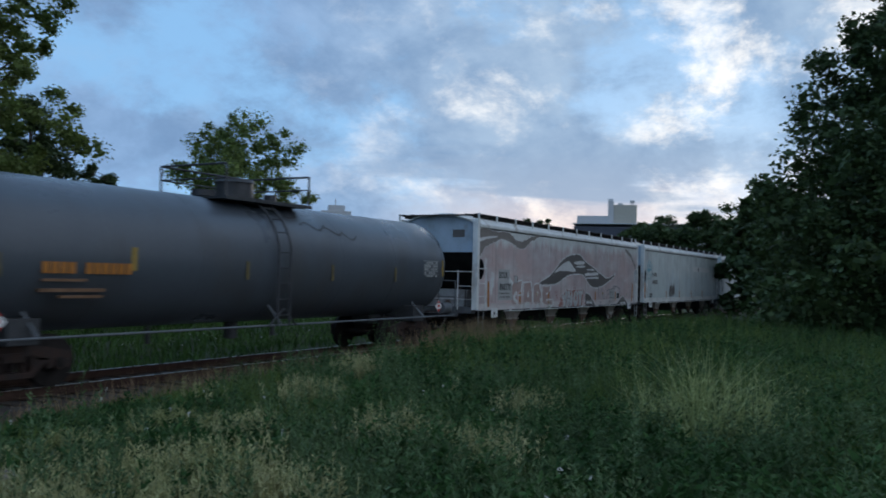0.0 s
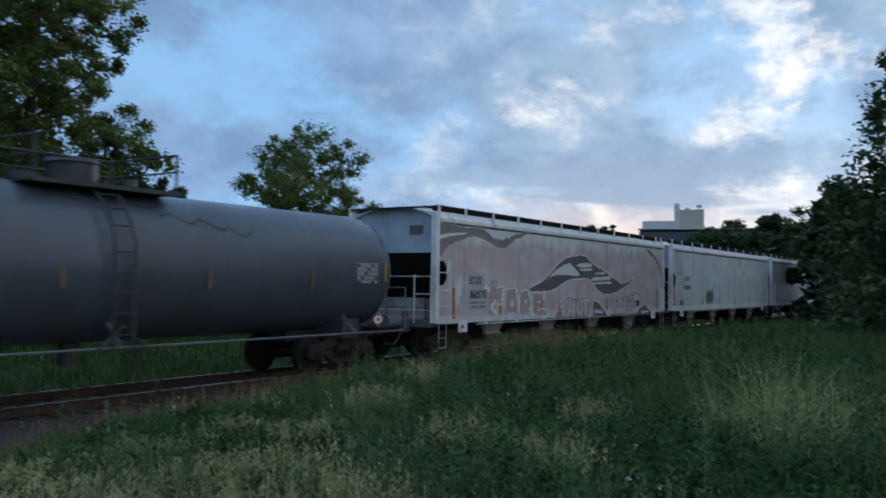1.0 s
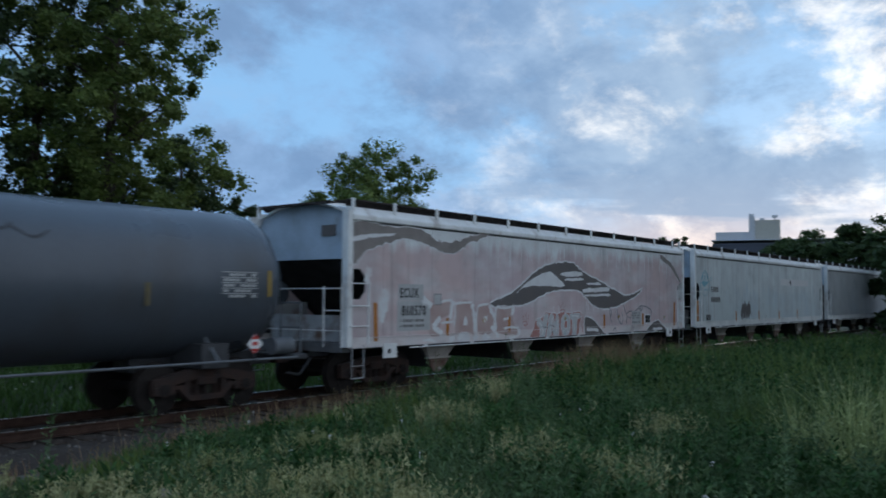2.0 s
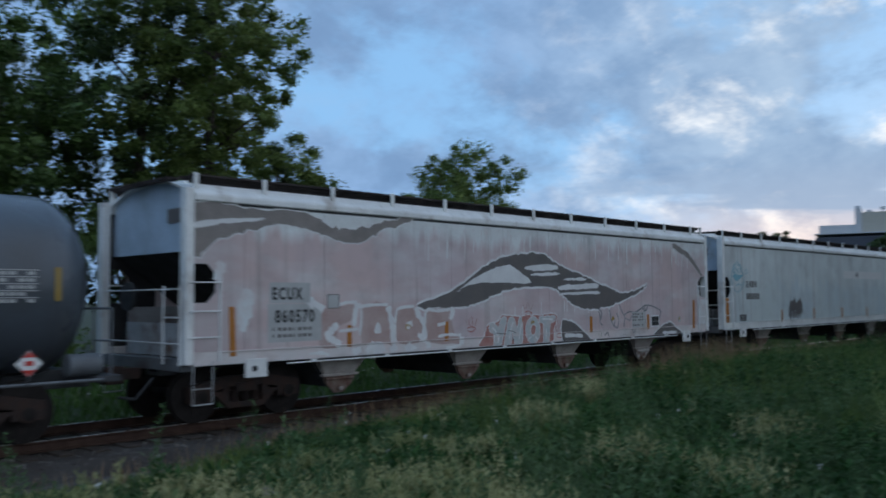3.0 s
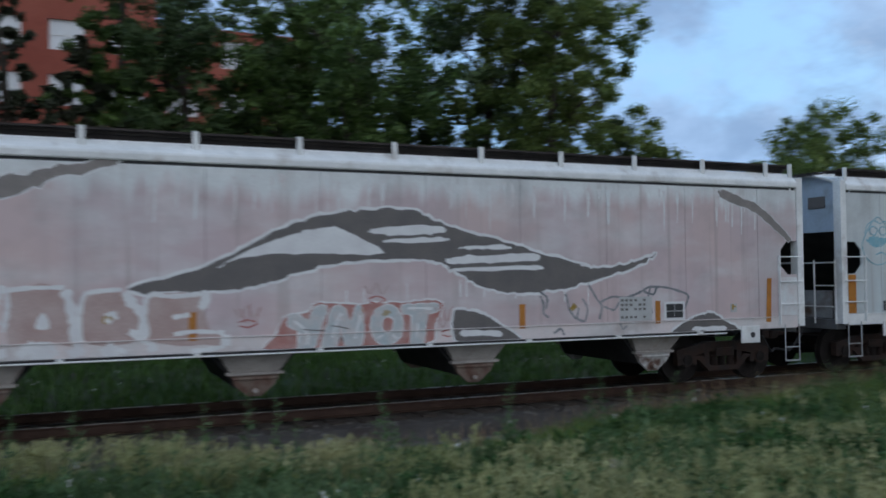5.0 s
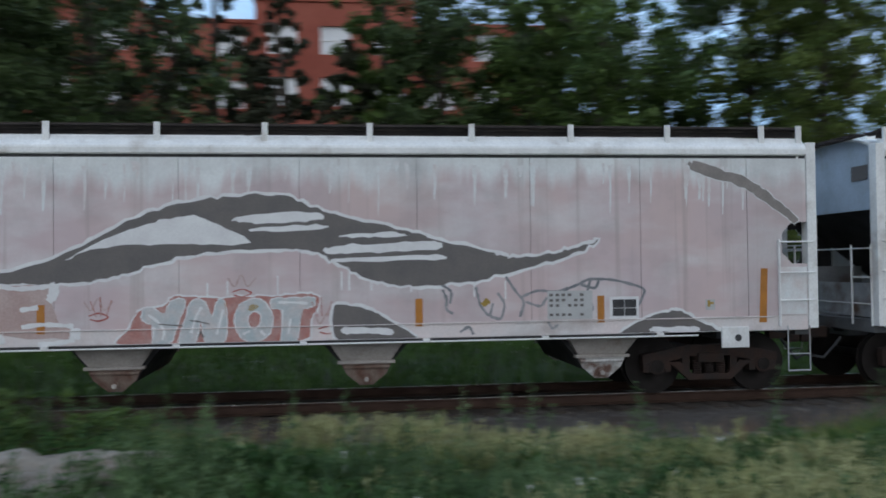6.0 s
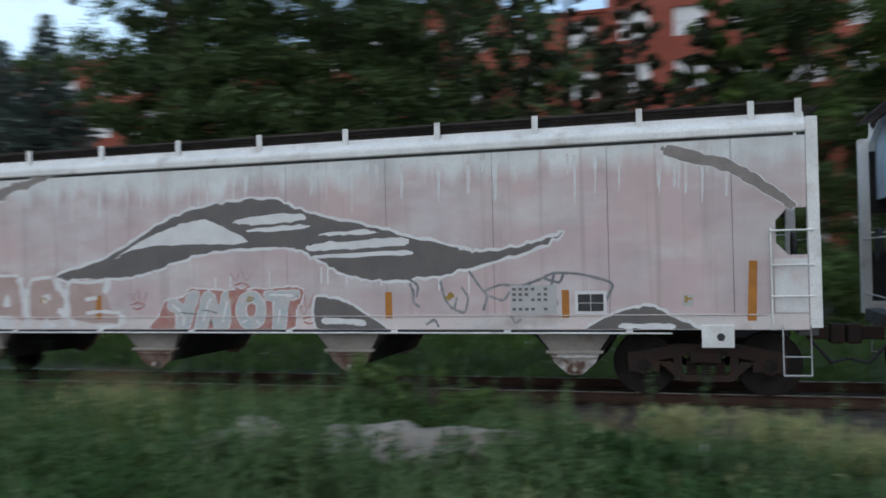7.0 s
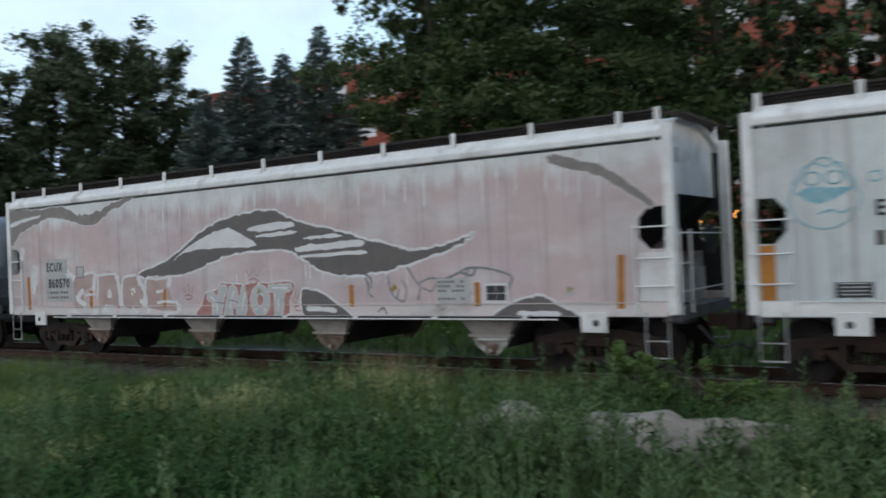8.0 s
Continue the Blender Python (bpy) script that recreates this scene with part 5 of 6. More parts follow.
def hopper(label, side, end="car_blue"):
    root = new("covered_hopper_car")
    tagged(root, label, "hopper car", "freight cars of the train")
    sets = []
    # side sheets: panels between seams; the end ones have a chamfered opening beside the post
    seams = np.linspace(-7.75, 7.75, 10)
    for s in (-1, 1):
        y0, y1 = s * 1.6, s * 1.57
        for a, b in zip(seams, seams[1:]):
            bm = bmesh.new()
            box(bm, a + 0.004, b - 0.004, y0, y1, 1.26, 3.72)
            part("side_panel", bm, side, root)
        boxes("side_backing", [(-7.76, 7.76, s * 1.568, s * 1.54, 1.26, 3.72)], side, root)
        for e in (-1, 1):
            bm = bmesh.new()
            o = [(7.756, 1.26), (8.73, 1.26), (8.73, 2.07), (8.48, 2.07), (8.32, 2.24), (8.32, 2.55), (8.48, 2.72), (8.73, 2.72), (8.73, 3.72), (7.756, 3.72)]
            prism(bm, [(e * x, z) for x, z in o], y0, y1)
            part("side_panel", bm, side, root)
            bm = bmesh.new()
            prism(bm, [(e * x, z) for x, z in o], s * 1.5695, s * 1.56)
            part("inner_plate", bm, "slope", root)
            boxes("corner_post", [(e * 8.735, e * HALF, s * 1.625, s * 1.44, 1.06, 3.97)], "car_white", root, bevel=0.008)
            # side ladder on the opening, and the stirrup under the sill
            bm = bmesh.new()
            box(bm, e * 8.24, e * 8.262, s * 1.605, s * 1.655, 1.1, 2.45)
            lad = part("ladder", bm, "car_white", root)
            bm = bmesh.new()
            rod(bm, (e * 8.38, s * 1.62, 1.1), (e * 8.38, s * 1.62, 0.40), 0.011), rod(bm, (e * 8.74, s * 1.62, 1.1), (e * 8.74, s * 1.62, 0.40), 0.011)
            rod(bm, (e * 8.38, s * 1.62, 0.40), (e * 8.74, s * 1.62, 0.40), 0.014), rod(bm, (e * 8.38, s * 1.62, 0.66), (e * 8.74, s * 1.62, 0.66), 0.011)
            part("stirrup", bm, "end_pale", root, "thin worn foot stirrup under the sill")
            for z in (1.50, 1.93, 2.41):
                bm = bmesh.new()
                rod(bm, (e * 8.24, s * 1.66, z), (e * 8.80, s * 1.66, z), 0.012), rod(bm, (e * 8.80, s * 1.66, z), (e * 8.80, s * 1.61, z), 0.015)
                part("rung", bm, "car_white", lad)
            bm = bmesh.new()
            box(bm, e * 7.30, e * 7.74, s * 1.625, s * 1.585, 0.78, 1.10, 0.006)
            part("jacking_pad", bm, "car_white", root)
            bm = bmesh.new()
            rod(bm, (e * 7.56, s * 1.62, 0.93), (e * 7.56, s * 1.630, 0.93), 0.055, seg=16)
            part("pad_hole", bm, "black_paint", root)
        boxes("side_sill", [(-8.73, 8.73, s * 1.5995, s * 1.50, 1.03, 1.258)], "pink_sill" if side == "pink_side" else "car_white", root, bevel=0.01)
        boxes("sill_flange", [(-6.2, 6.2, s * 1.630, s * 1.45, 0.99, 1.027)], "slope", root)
        boxes("sill_lip", [(-8.2, 8.2, s * 1.618, s * 1.585, 1.240, 1.252)], "pink_sill" if side == "pink_side" else "car_white", root, bevel=0.004)
        bm = bmesh.new()
        rod(bm, (-6.9, s * 1.655, 0.985), (6.9, s * 1.655, 0.985), 0.013, seg=6)
        for x in np.linspace(-6.3, 6.3, 8):
            box(bm, x - 0.05, x + 0.05, s * 1.67, s * 1.60, 0.992, 1.03)
        part("air_pipe", bm, "car_white", root)
        bm = bmesh.new()
        prism(bm, [(s * y, z) for y, z in ((1.50, 3.765), (1.625, 3.765), (1.638, 3.785), (1.638, 3.86), (1.625, 3.895), (1.46, 4.055), (1.43, 4.06), (1.43, 3.90))], -8.73, 8.73, "x")
        part("top_chord", bm, "car_white", root)
        # black strip drawn in as the shadow line below the chord
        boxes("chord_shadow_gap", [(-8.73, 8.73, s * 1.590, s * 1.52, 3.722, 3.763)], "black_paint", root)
        # dark strip added in place of the shade under the walkway
        boxes("board_fascia", [(-8.68, 8.68, s * 1.33, s * 1.31, 4.085, 4.19)], "walk", root, "dark strip for the shade under the walkway")
        # running board along the roof edge on brackets
        posts = [-8.66, 8.66] + [8.04 - 1.535 * k for k in range(11)]
        for x in posts:
            boxes("roof_bracket", [(x - 0.045, x + 0.045, s * 1.555, s * 1.515, 3.95, 4.24)], "car_white", root, bevel=0.006)
        boxes("board_edge", [(-8.7, 8.7, s * 1.512, s * 1.425, 4.195, 4.225)], "walk", root)
        boxes("running_board", [(-8.7, 8.7, s * 1.42, s * 1.40, 4.15, 4.23), (-8.7, 8.7, s * 1.04, s * 1.02, 4.17, 4.23)] + [(-8.7, 8.7, s * (1.40 - 0.06 * k), s * (1.37 - 0.06 * k), 4.195, 4.215) for k in range(6)]
              + [(x - 0.02, x + 0.02, s * 1.40, s * 1.02, 4.16, 4.192) for x in np.linspace(-8.6, 8.6, 24)], "walk", root, "rusty steel grating walkway")
    # roof and its hatch trough
    bm = bmesh.new()
    ys = np.linspace(-1.6, 1.6, 15)
    loft(bm, [[(x, y, roof_z(y)) for y in ys] + [(x, y, roof_z(y) - 0.04) for y in ys[::-1]] for x in (-8.72, 8.72)])
    part("roof", bm, "car_white", root, smooth=True)
    boxes("hatch_cover", [(-8.2 + k * 4.12, -8.2 + k * 4.12 + 4.0, -0.32, 0.32, 4.19, 4.29) for k in range(4)], "car_white", root, bevel=0.02)
    # ends: upright sheet under the roof, slope sheet below it, platform with brake gear
    for e in (-1, 1):
        bm = bmesh.new()
        prism(bm, [(y, roof_z(y) - 0.045) for y in ys] + [(1.56, 2.95), (-1.56, 2.95)], e * 8.62, e * 8.58, "x")
        # the bluer, dimmer light on the -x end is put into its sheet colour
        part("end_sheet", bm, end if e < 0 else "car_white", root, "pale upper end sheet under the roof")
        # coloured near black for the shade under the end sheet
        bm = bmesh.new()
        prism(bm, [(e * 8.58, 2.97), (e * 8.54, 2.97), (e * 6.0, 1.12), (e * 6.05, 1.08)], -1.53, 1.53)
        part("slope_sheet", bm, "slope", root, "slope sheet with shade in its dark colour")
        boxes("end_plate", [(e * 8.64, e * 8.628, -1.0, -0.55, 3.45, 3.70)], "dark_grey_paint", root)
        boxes("end_sill", [(e * 8.60, e * 8.86, -1.43, 1.43, 0.94, 1.14), (e * 7.8, e * 8.6, -0.28, 0.28, 0.80, 1.06)], "end_grey", root, bevel=0.01)
        boxes("bulkhead", [(e * 8.46, e * 8.42, -0.95, 1.30, 1.14, 1.72)], "end_pale", root, "grey plate behind the end platform")
        boxes("gusset", [(e * 7.3, e * 8.42, 1.30, 1.34, 1.14, 2.0)], "end_pale", root)
        boxes("gusset", [(e * 8.0, e * 8.40, -1.0, -0.96, 1.14, 1.70)], "end_pale", root)
        bm = bmesh.new()
        for z in (1.40, 1.83, 2.30):
            rod(bm, (e * 8.90, -1.46, z), (e * 8.90, -0.92, z), 0.013)
        for y in (-1.46, -0.92):
            rod(bm, (e * 8.90, y, 1.05), (e * 8.90, y, 2.36), 0.018)
        for z in (1.40, 2.30):
            rod(bm, (e * 8.90, -0.92, z), (e * 8.84, 1.5, z), 0.012)
        part("end_ladder", bm, "car_white", root)
        bm = bmesh.new()
        rod(bm, (e * 8.74, 0.62, 2.20), (e * 8.80, 0.62, 2.20), 0.26, seg=20)
        part("brake_wheel", bm, "tank_iron", root)
        bm = bmesh.new()
        box(bm, e * 8.86, e * 9.18, -0.09, 0.09, 0.76, 0.96, 0.02)
        box(bm, e * 9.18, e * 9.385, -0.17, 0.17, 0.70, 1.00, 0.04)
        part("coupler", bm, "truck", root)
        bm = bmesh.new()
        rod(bm, (e * 8.85, -0.5, 0.8), (e * 9.15, -0.45, 0.45), 0.025), rod(bm, (e * 9.15, -0.45, 0.45), (e * 9.38, -0.3, 0.5), 0.025)
        part("air_hose", bm, "black_paint", root)
        # rooftop end crossover
        cb = boxes("crossover_board", [(e * 8.74, e * 8.77, -1.1, 1.1, 4.15, 4.17), (e * 8.93, e * 8.96, -1.1, 1.1, 4.15, 4.17)], "walk", root)
        for y in np.arange(-1.1, 1.0, 0.17):
            boxes("slat", [(e * 8.73, e * 8.97, y, y + 0.09, 4.172, 4.19)], "walk", cb)
        sets += truck(root, e * 7.35)
    # bays: a trough across the car coloured dark for shade, a pale chute face and a sliding gate on each side
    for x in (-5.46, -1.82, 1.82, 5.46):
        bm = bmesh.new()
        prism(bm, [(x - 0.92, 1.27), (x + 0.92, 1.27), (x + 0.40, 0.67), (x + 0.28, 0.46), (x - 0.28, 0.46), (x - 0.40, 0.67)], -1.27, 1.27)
        part("bay_trough", bm, "slope", root, "dark trough sheet, painted shade between the chutes")
        for s in (-1, 1):
            bm = bmesh.new()
            ring = lambda hx, ya, yb, z: [(x - hx, s * ya, z), (x + hx, s * ya, z), (x + hx, s * yb, z), (x - hx, s * yb, z)]
            loft(bm, [ring(0.70, 1.47, 1.285, 1.10), ring(0.56, 1.46, 1.28, 0.98), ring(0.37, 1.34, 1.275, 0.70)])
            ch = part("chute", bm, "chute", root, "dusty grey discharge chute")
            bm = bmesh.new()
            box(bm, x - 0.43, x + 0.43, s * 1.40, s * 1.28, 0.655, 0.698, 0.008)
            part("chute_flange", bm, "chute", ch)
            bm = bmesh.new()
            loft(bm, [ring(0.37, 1.36, 1.275, 0.652), ring(0.30, 1.34, 1.275, 0.50), ring(0.10, 1.31, 1.275, 0.33)])
            rod(bm, (x, s * 1.25, 0.42), (x, s * 1.37, 0.42), 0.06, seg=10)
            rod(bm, (x - 0.34, s * 1.365, 0.60), (x + 0.34, s * 1.365, 0.60), 0.022)
            gate = part("gate", bm, "rust" if x != 5.46 else "gate_white", root, "rusty sliding gate under a chute" if x != 5.46 else "gate daubed with white paint under a chute")
            bm = bmesh.new()
            rod(bm, (x, s * 1.37, 0.42), (x, s * 1.41, 0.42), 0.035, seg=8)
            part("capstan", bm, "chute", gate)
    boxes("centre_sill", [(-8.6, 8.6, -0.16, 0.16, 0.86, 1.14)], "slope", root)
    bm = bmesh.new()
    for k in (-1, 1):
        rod(bm, (-6.4, k * 0.5, 0.9), (6.4, k * 0.5, 0.9), 0.03)
    part("brake_pipe", bm, "truck", root)
    return root, sets


def bars(name, items, material, root):
    """Unreadable stencil marks, one plain bar each."""
    for b in items:
        boxes(name, [b], material, root)


def marks_pink(root):
    """Stencils, tape and spray paint on the first hopper."""
    for x in (-5.43, -2.76, -0.25, 2.6, 5.38):
        boxes("reflector_strip", [(x - 0.055, x + 0.055, -1.606, -1.601, 1.21, 1.62)], "orange", root)
    for e in (-1, 1):
        bm = bmesh.new()
        prism(bm, [(e * 7.92, 1.16), (e * 8.04, 1.16), (e * 8.07, 2.0), (e * 7.96, 2.0)], -1.607, -1.602)
        part("reflector_strip", bm, "orange", root)
    boxes("stencil_patch", [(-7.25, -6.36, -1.604, -1.601, 2.05, 2.42), (-7.28, -6.1, -1.604, -1.601, 1.36, 2.04)], "patch", root)
    lettering("ECUX", 0.30, "black_paint", root, -6.87, 2.12, y=-1.608, squeeze=0.74, fat=0.008, space=1.22)
    lettering("860570", 0.315, "black_paint", root, -6.70, 1.71, y=-1.608, squeeze=0.80, fat=0.008, space=1.18)
    for z, w in ((1.56, 0.85), (1.44, 0.85)):
        bars("stencil_mark", [(-7.18 + k * 0.11, -7.18 + k * 0.11 + (0.07 if k % 4 else 0.03), -1.609, -1.6055, z, z + 0.06) for k in range(8)], "dark_grey_paint", root)
    boxes("stencil_patch", [(-5.955, -5.69, -1.604, -1.601, 1.955, 2.195)], "patch", root)
    boxes("stencil_frame", [(-5.97, -5.68, -1.609, -1.606, 2.195, 2.21), (-5.97, -5.68, -1.609, -1.606, 1.94, 1.955), (-5.97, -5.955, -1.609, -1.606, 1.955, 2.195), (-5.695, -5.68, -1.609, -1.606, 1.955, 2.195)], "dark_grey_paint", root)
    boxes("stencil_patch", [(4.55, 5.25, -1.604, -1.601, 1.27, 1.70)], "patch", root)
    bars("stencil_mark", [(4.58 + k * 0.095, 4.58 + k * 0.095 + 0.055, -1.609, -1.6055, z, z + 0.04) for z in (1.62, 1.54, 1.46, 1.32) for k in range(6) if (k * 7 + int(z * 100)) % 5], "dark_grey_paint", root)
    boxes("data_box_border", [(5.52, 5.98, -1.607, -1.603, 1.26, 1.60)], "white_paint", root)
    boxes("data_box", [(5.565, 5.745, -1.612, -1.608, 1.305, 1.42), (5.755, 5.935, -1.612, -1.608, 1.305, 1.42), (5.565, 5.745, -1.612, -1.608, 1.43, 1.555), (5.755, 5.935, -1.612, -1.608, 1.43, 1.555)], "black_paint", root)
    boxes("tag_square", [(7.05, 7.2, -1.606, -1.602, 1.37, 1.53)], "patch", root)
    boxes("tag_square", [(7.08, 7.12, -1.609, -1.607, 1.42, 1.52), (7.12, 7.18, -1.609, -1.607, 1.46, 1.49)], "yellow", root)
    for k, (x, z) in enumerate(((3.6, 1.55), (0.17, 1.54), (-3.9, 1.55))):
        painted("yellow_dab", [(x - 0.07, z - 0.03), (x, z - 0.06), (x + 0.08, z), (x, z + 0.05)], "yellow", root, 4, seed=k)
    boxes("scrubbed_panel", [(8.29, 8.72, -1.604, -1.601, 1.275, 2.02)], "scrubbed", root, "pale blue-white scrubbed patch")
    for k, (x, z, w, h) in enumerate(((-7.75, 1.95, 0.16, 0.36), (-8.25, 2.6, 0.10, 0.18), (-6.35, 1.98, 0.14, 0.16))):
        painted("pale_dab", [(x - w, z - h * 0.6), (x, z - h), (x + w * 0.8, z - h * 0.2), (x + w, z + h * 0.6), (x, z + h), (x - w * 0.7, z + h * 0.4)], "scrubbed", root, 1, seed=200 + k, wob=0.02)
    ARTWORK(root)


def marks_pale(root):
    for x in (-4.4, -1.5, 1.4, 4.3):
        boxes("reflector_strip", [(x - 0.055, x + 0.055, -1.606, -1.601, 1.21, 1.62)], "orange", root)
    boxes("reflector_strip", [(-8.70, -8.49, -1.607, -1.602, 1.27, 2.05)], "orange", root)
    lettering("E", 0.30, "black_paint", root, -7.12, 2.40, y=-1.606, fat=0.006)
    bars("stencil_mark", [(-6.95 + k * 0.2, -6.95 + k * 0.2 + 0.13, -1.606, -1.602, 2.40, 2.61) for k in range(3)], "dark_grey_paint", root)
    bars("stencil_mark", [(-7.2 + k * 0.17, -7.2 + k * 0.17 + 0.12, -1.606, -1.602, 2.0, 2.2) for k in range(6)], "dark_grey_paint", root)
    boxes("data_box", [(-7.72, -7.25, -1.607, -1.603, 1.30, 1.51)], "black_paint", root)
    boxes("data_line", [(-7.67, -7.30, -1.610, -1.608, 1.335 + k * 0.05, 1.35 + k * 0.05) for k in range(4)], "patch", root)
    # teal drop-shaped sketch
    cx, cz = -7.82, 2.75
    pts = [(cx + 0.46 * math.sin(u) * (1 - 0.45 * max(math.cos(u), 0)), cz - 0.08 + (0.56 if math.cos(u) > 0 else 0.42) * math.cos(u)) for u in np.linspace(0, 2 * math.pi, 17)[:-1]]
    loop = spline(pts)
    bm = bmesh.new()
    for a0, b0 in zip(loop, np.roll(loop, -1, 0)):
        rod(bm, (a0[0], -1.601, a0[1]), (b0[0], -1.601, b0[1]), 0.011, seg=4)
    part("teal_outline", bm, "teal_paint", root)
    painted("teal_mouth", [(cx - 0.36, cz + 0.02), (cx - 0.2, cz - 0.11), (cx + 0.0, cz - 0.13), (cx + 0.18, cz - 0.07), (cx + 0.38, cz + 0.06), (cx + 0.15, cz + 0.05), (cx - 0.1, cz + 0.09)], "teal_paint", root, 2, wob=0.015)
    line_paint("teal_line", [(cx - 0.40, cz + 0.12), (cx - 0.30, cz + 0.34), (cx - 0.1, cz + 0.42), (cx + 0.05, cz + 0.34), (cx + 0.2, cz + 0.42), (cx + 0.36, cz + 0.24), (cx + 0.42, cz + 0.02)], 0.026, "teal_paint", root, seed=5)
    line_paint("teal_line", [(cx - 0.1, cz - 0.30), (cx + 0.08, cz - 0.24), (cx + 0.22, cz - 0.30), (cx + 0.36, cz - 0.22)], 0.03, "teal_paint", root, seed=6)
    line_paint("teal_line", [(cx + 0.56, cz + 0.22), (cx + 0.72, cz + 0.25), (cx + 0.74, cz + 0.12), (cx + 0.58, cz + 0.1), (cx + 0.56, cz + 0.22)], 0.025, "teal_paint", root, seed=7)
    for dx in (-0.14, 0.14):
        bm = bmesh.new()
        for i in range(14):
            a, b = i / 14 * 6.283, (i + 1) / 14 * 6.283
            rod(bm, (cx + dx + 0.11 * math.cos(a), -1.601, cz + 0.2 + 0.09 * math.sin(a)), (cx + dx + 0.11 * math.cos(b), -1.601, cz + 0.2 + 0.09 * math.sin(b)), 0.012, seg=4)
        part("teal_ring", bm, "teal_paint", root)
    for k, x in enumerate((-3.6, -3.3, -3.0, -2.75)):
        painted("dark_tag", [(x - 0.20, 1.42), (x - 0.05, 1.92 + 0.10 * (k % 2)), (x + 0.16, 1.82), (x + 0.24, 1.40), (x + 0.06, 1.62), (x - 0.03, 1.3)], "dark_grey_paint", root, 1, seed=40 + k, wob=0.03)
    boxes("white_patch", [(1.7, 6.3, -1.606, -1.602, 2.80, 3.10)], "sign_white", root)
    lettering("4", 0.32, "black_paint", root, 3.2, 2.84, y=-1.609, fat=0.012, squeeze=1.6)


def tank_car():
    root = new("tank_car")
    tagged(root, "dark grey tank car with yellow strips and a black dome platform", "tank car", "freight cars of the train")
    R, C, E = 1.43, 2.37, 7.6
    bm = bmesh.new()
    seg = 48
    rings = []
    prof = [(-E - 0.78 * math.sin(a), R * math.cos(a)) for a in np.linspace(math.pi / 2 * 0.97, 0, 9)]
    prof += [(x, R) for x in np.linspace(-E, E, 13)[1:-1]] + [(-x, r) for x, r in prof[::-1]]
    for x, r in prof:
        rings.append([(x, r * math.cos(2 * math.pi * k / seg), C + r * math.sin(2 * math.pi * k / seg)) for k in range(seg)])
    loft(bm, rings)
    part("tank", bm, "tank", root, smooth=True)
    for x in (-4.9, -2.45, 0, 2.45, 4.9, -7.58, 7.58):
        bm = bmesh.new()
        loft(bm, [[(x + d, (R + h) * math.cos(2 * math.pi * k / seg), C + (R + h) * math.sin(2 * math.pi * k / seg)) for k in range(seg)] for d, h in ((-0.02, 0.001), (-0.01, 0.005), (0.01, 0.005), (0.02, 0.001))], cap=False)
        part("weld_seam", bm, "tank", root, smooth=True)
    # yellow strips follow the shell near its widest line
    for x in (4.87, 1.95, -1.15, -7.0):
        bm = bmesh.new()
        prism(bm, [(R * -1.0 - 0.004, C - 0.42), (R * -1.0 - 0.012, C - 0.42), (R * -1.0 - 0.012, C - 0.02), (R * -1.0 - 0.004, C - 0.02)], x - 0.045, x + 0.045, "x")
        part("reflector_strip", bm, "yellow_worn", root, "grimy yellow reflective strip")
    bm = bmesh.new()
    prism(bm, [(-1.434, C - 0.28), (-1.442, C - 0.28), (-1.442, C + 0.16), (-1.434, C + 0.16)], -4.32, -4.20, "x")
    part("reflector_strip", bm, "yellow", root, "yellow reflective strip")
    bm = bmesh.new()
    prism(bm, [(-1.432, C - 0.25), (-1.440, C - 0.25), (-1.440, C + 0.25), (-1.432, C + 0.25)], 7.50, 7.58, "x")
    part("reflector_strip", bm, "yellow", root)
    for k, z in enumerate((2.50, 2.40, 2.30, 2.20, 2.10)):
        bars("stencil_mark", [(6.45 + 0.13 * j, 6.45 + 0.13 * j + 0.10, -1.442, -1.434, z, z + 0.05) for j in range(6) if (j + k) % 4] + [(6.40, 7.25, -1.440, -1.4345, z + 0.065, z + 0.08)], "patch", root)
    bars("car_mark", [(-6.2 + k * 0.175, -6.2 + k * 0.175 + 0.13, -1.444, -1.436, 2.02, 2.22) for k in range(11) if k != 4], "orange", root)
    bars("stencil_mark", [(-6.2, -5.3, -1.442, -1.425, 1.88, 1.93), (-6.25, -4.9, -1.440, -1.39, 1.70, 1.76), (-5.85, -4.95, -1.440, -1.38, 1.59, 1.64)], "faded_orange", root)
    # dark scuffs high on the shell
    for k, (x0, a0, n) in enumerate(((1.0, 40, 9), (1.9, 36, 7), (2.6, 31, 6), (0.6, 52, 5))):
        g = random.Random(300 + k)
        bm = bmesh.new()
        rows = []
        for j in range(n):
            a = a0 + 4 * math.sin(j * 0.9 + k) + g.uniform(-1, 1)
            w = g.uniform(0.6, 1.6)
            rows.append([bm.verts.new((x0 + j * 0.13, -(R + 0.006) * math.cos(radians(a + d)), C + (R + 0.006) * math.sin(radians(a + d)))) for d in (-w, w)])
        for p, q in zip(rows, rows[1:]):
            bm.faces.new((p[0], q[0], q[1], p[1]))
        part("scuff", bm, "tank_iron", root)
    # ladder with curved stiles, dome platform and valve housing
    bm = bmesh.new()
    for x in (-0.27, 0.15):
        rod(bm, (x, -1.56, 0.92), (x, -1.56, 2.7), 0.03)
        prev = (x, -1.56, 2.7)
        for a in np.linspace(12, 62, 7):
            q = (x, -1.60 * math.cos(radians(a)), C + 1.60 * math.sin(radians(a)))
            rod(bm, prev, q, 0.03)
            prev = q
    for z in np.arange(1.15, 2.75, 0.36):
        rod(bm, (-0.27, -1.56, z), (0.15, -1.56, z), 0.016)
    for a in (25, 38, 51):
        rod(bm, (-0.27, -1.60 * math.cos(radians(a)), C + 1.60 * math.sin(radians(a))), (0.15, -1.60 * math.cos(radians(a)), C + 1.60 * math.sin(radians(a))), 0.016)
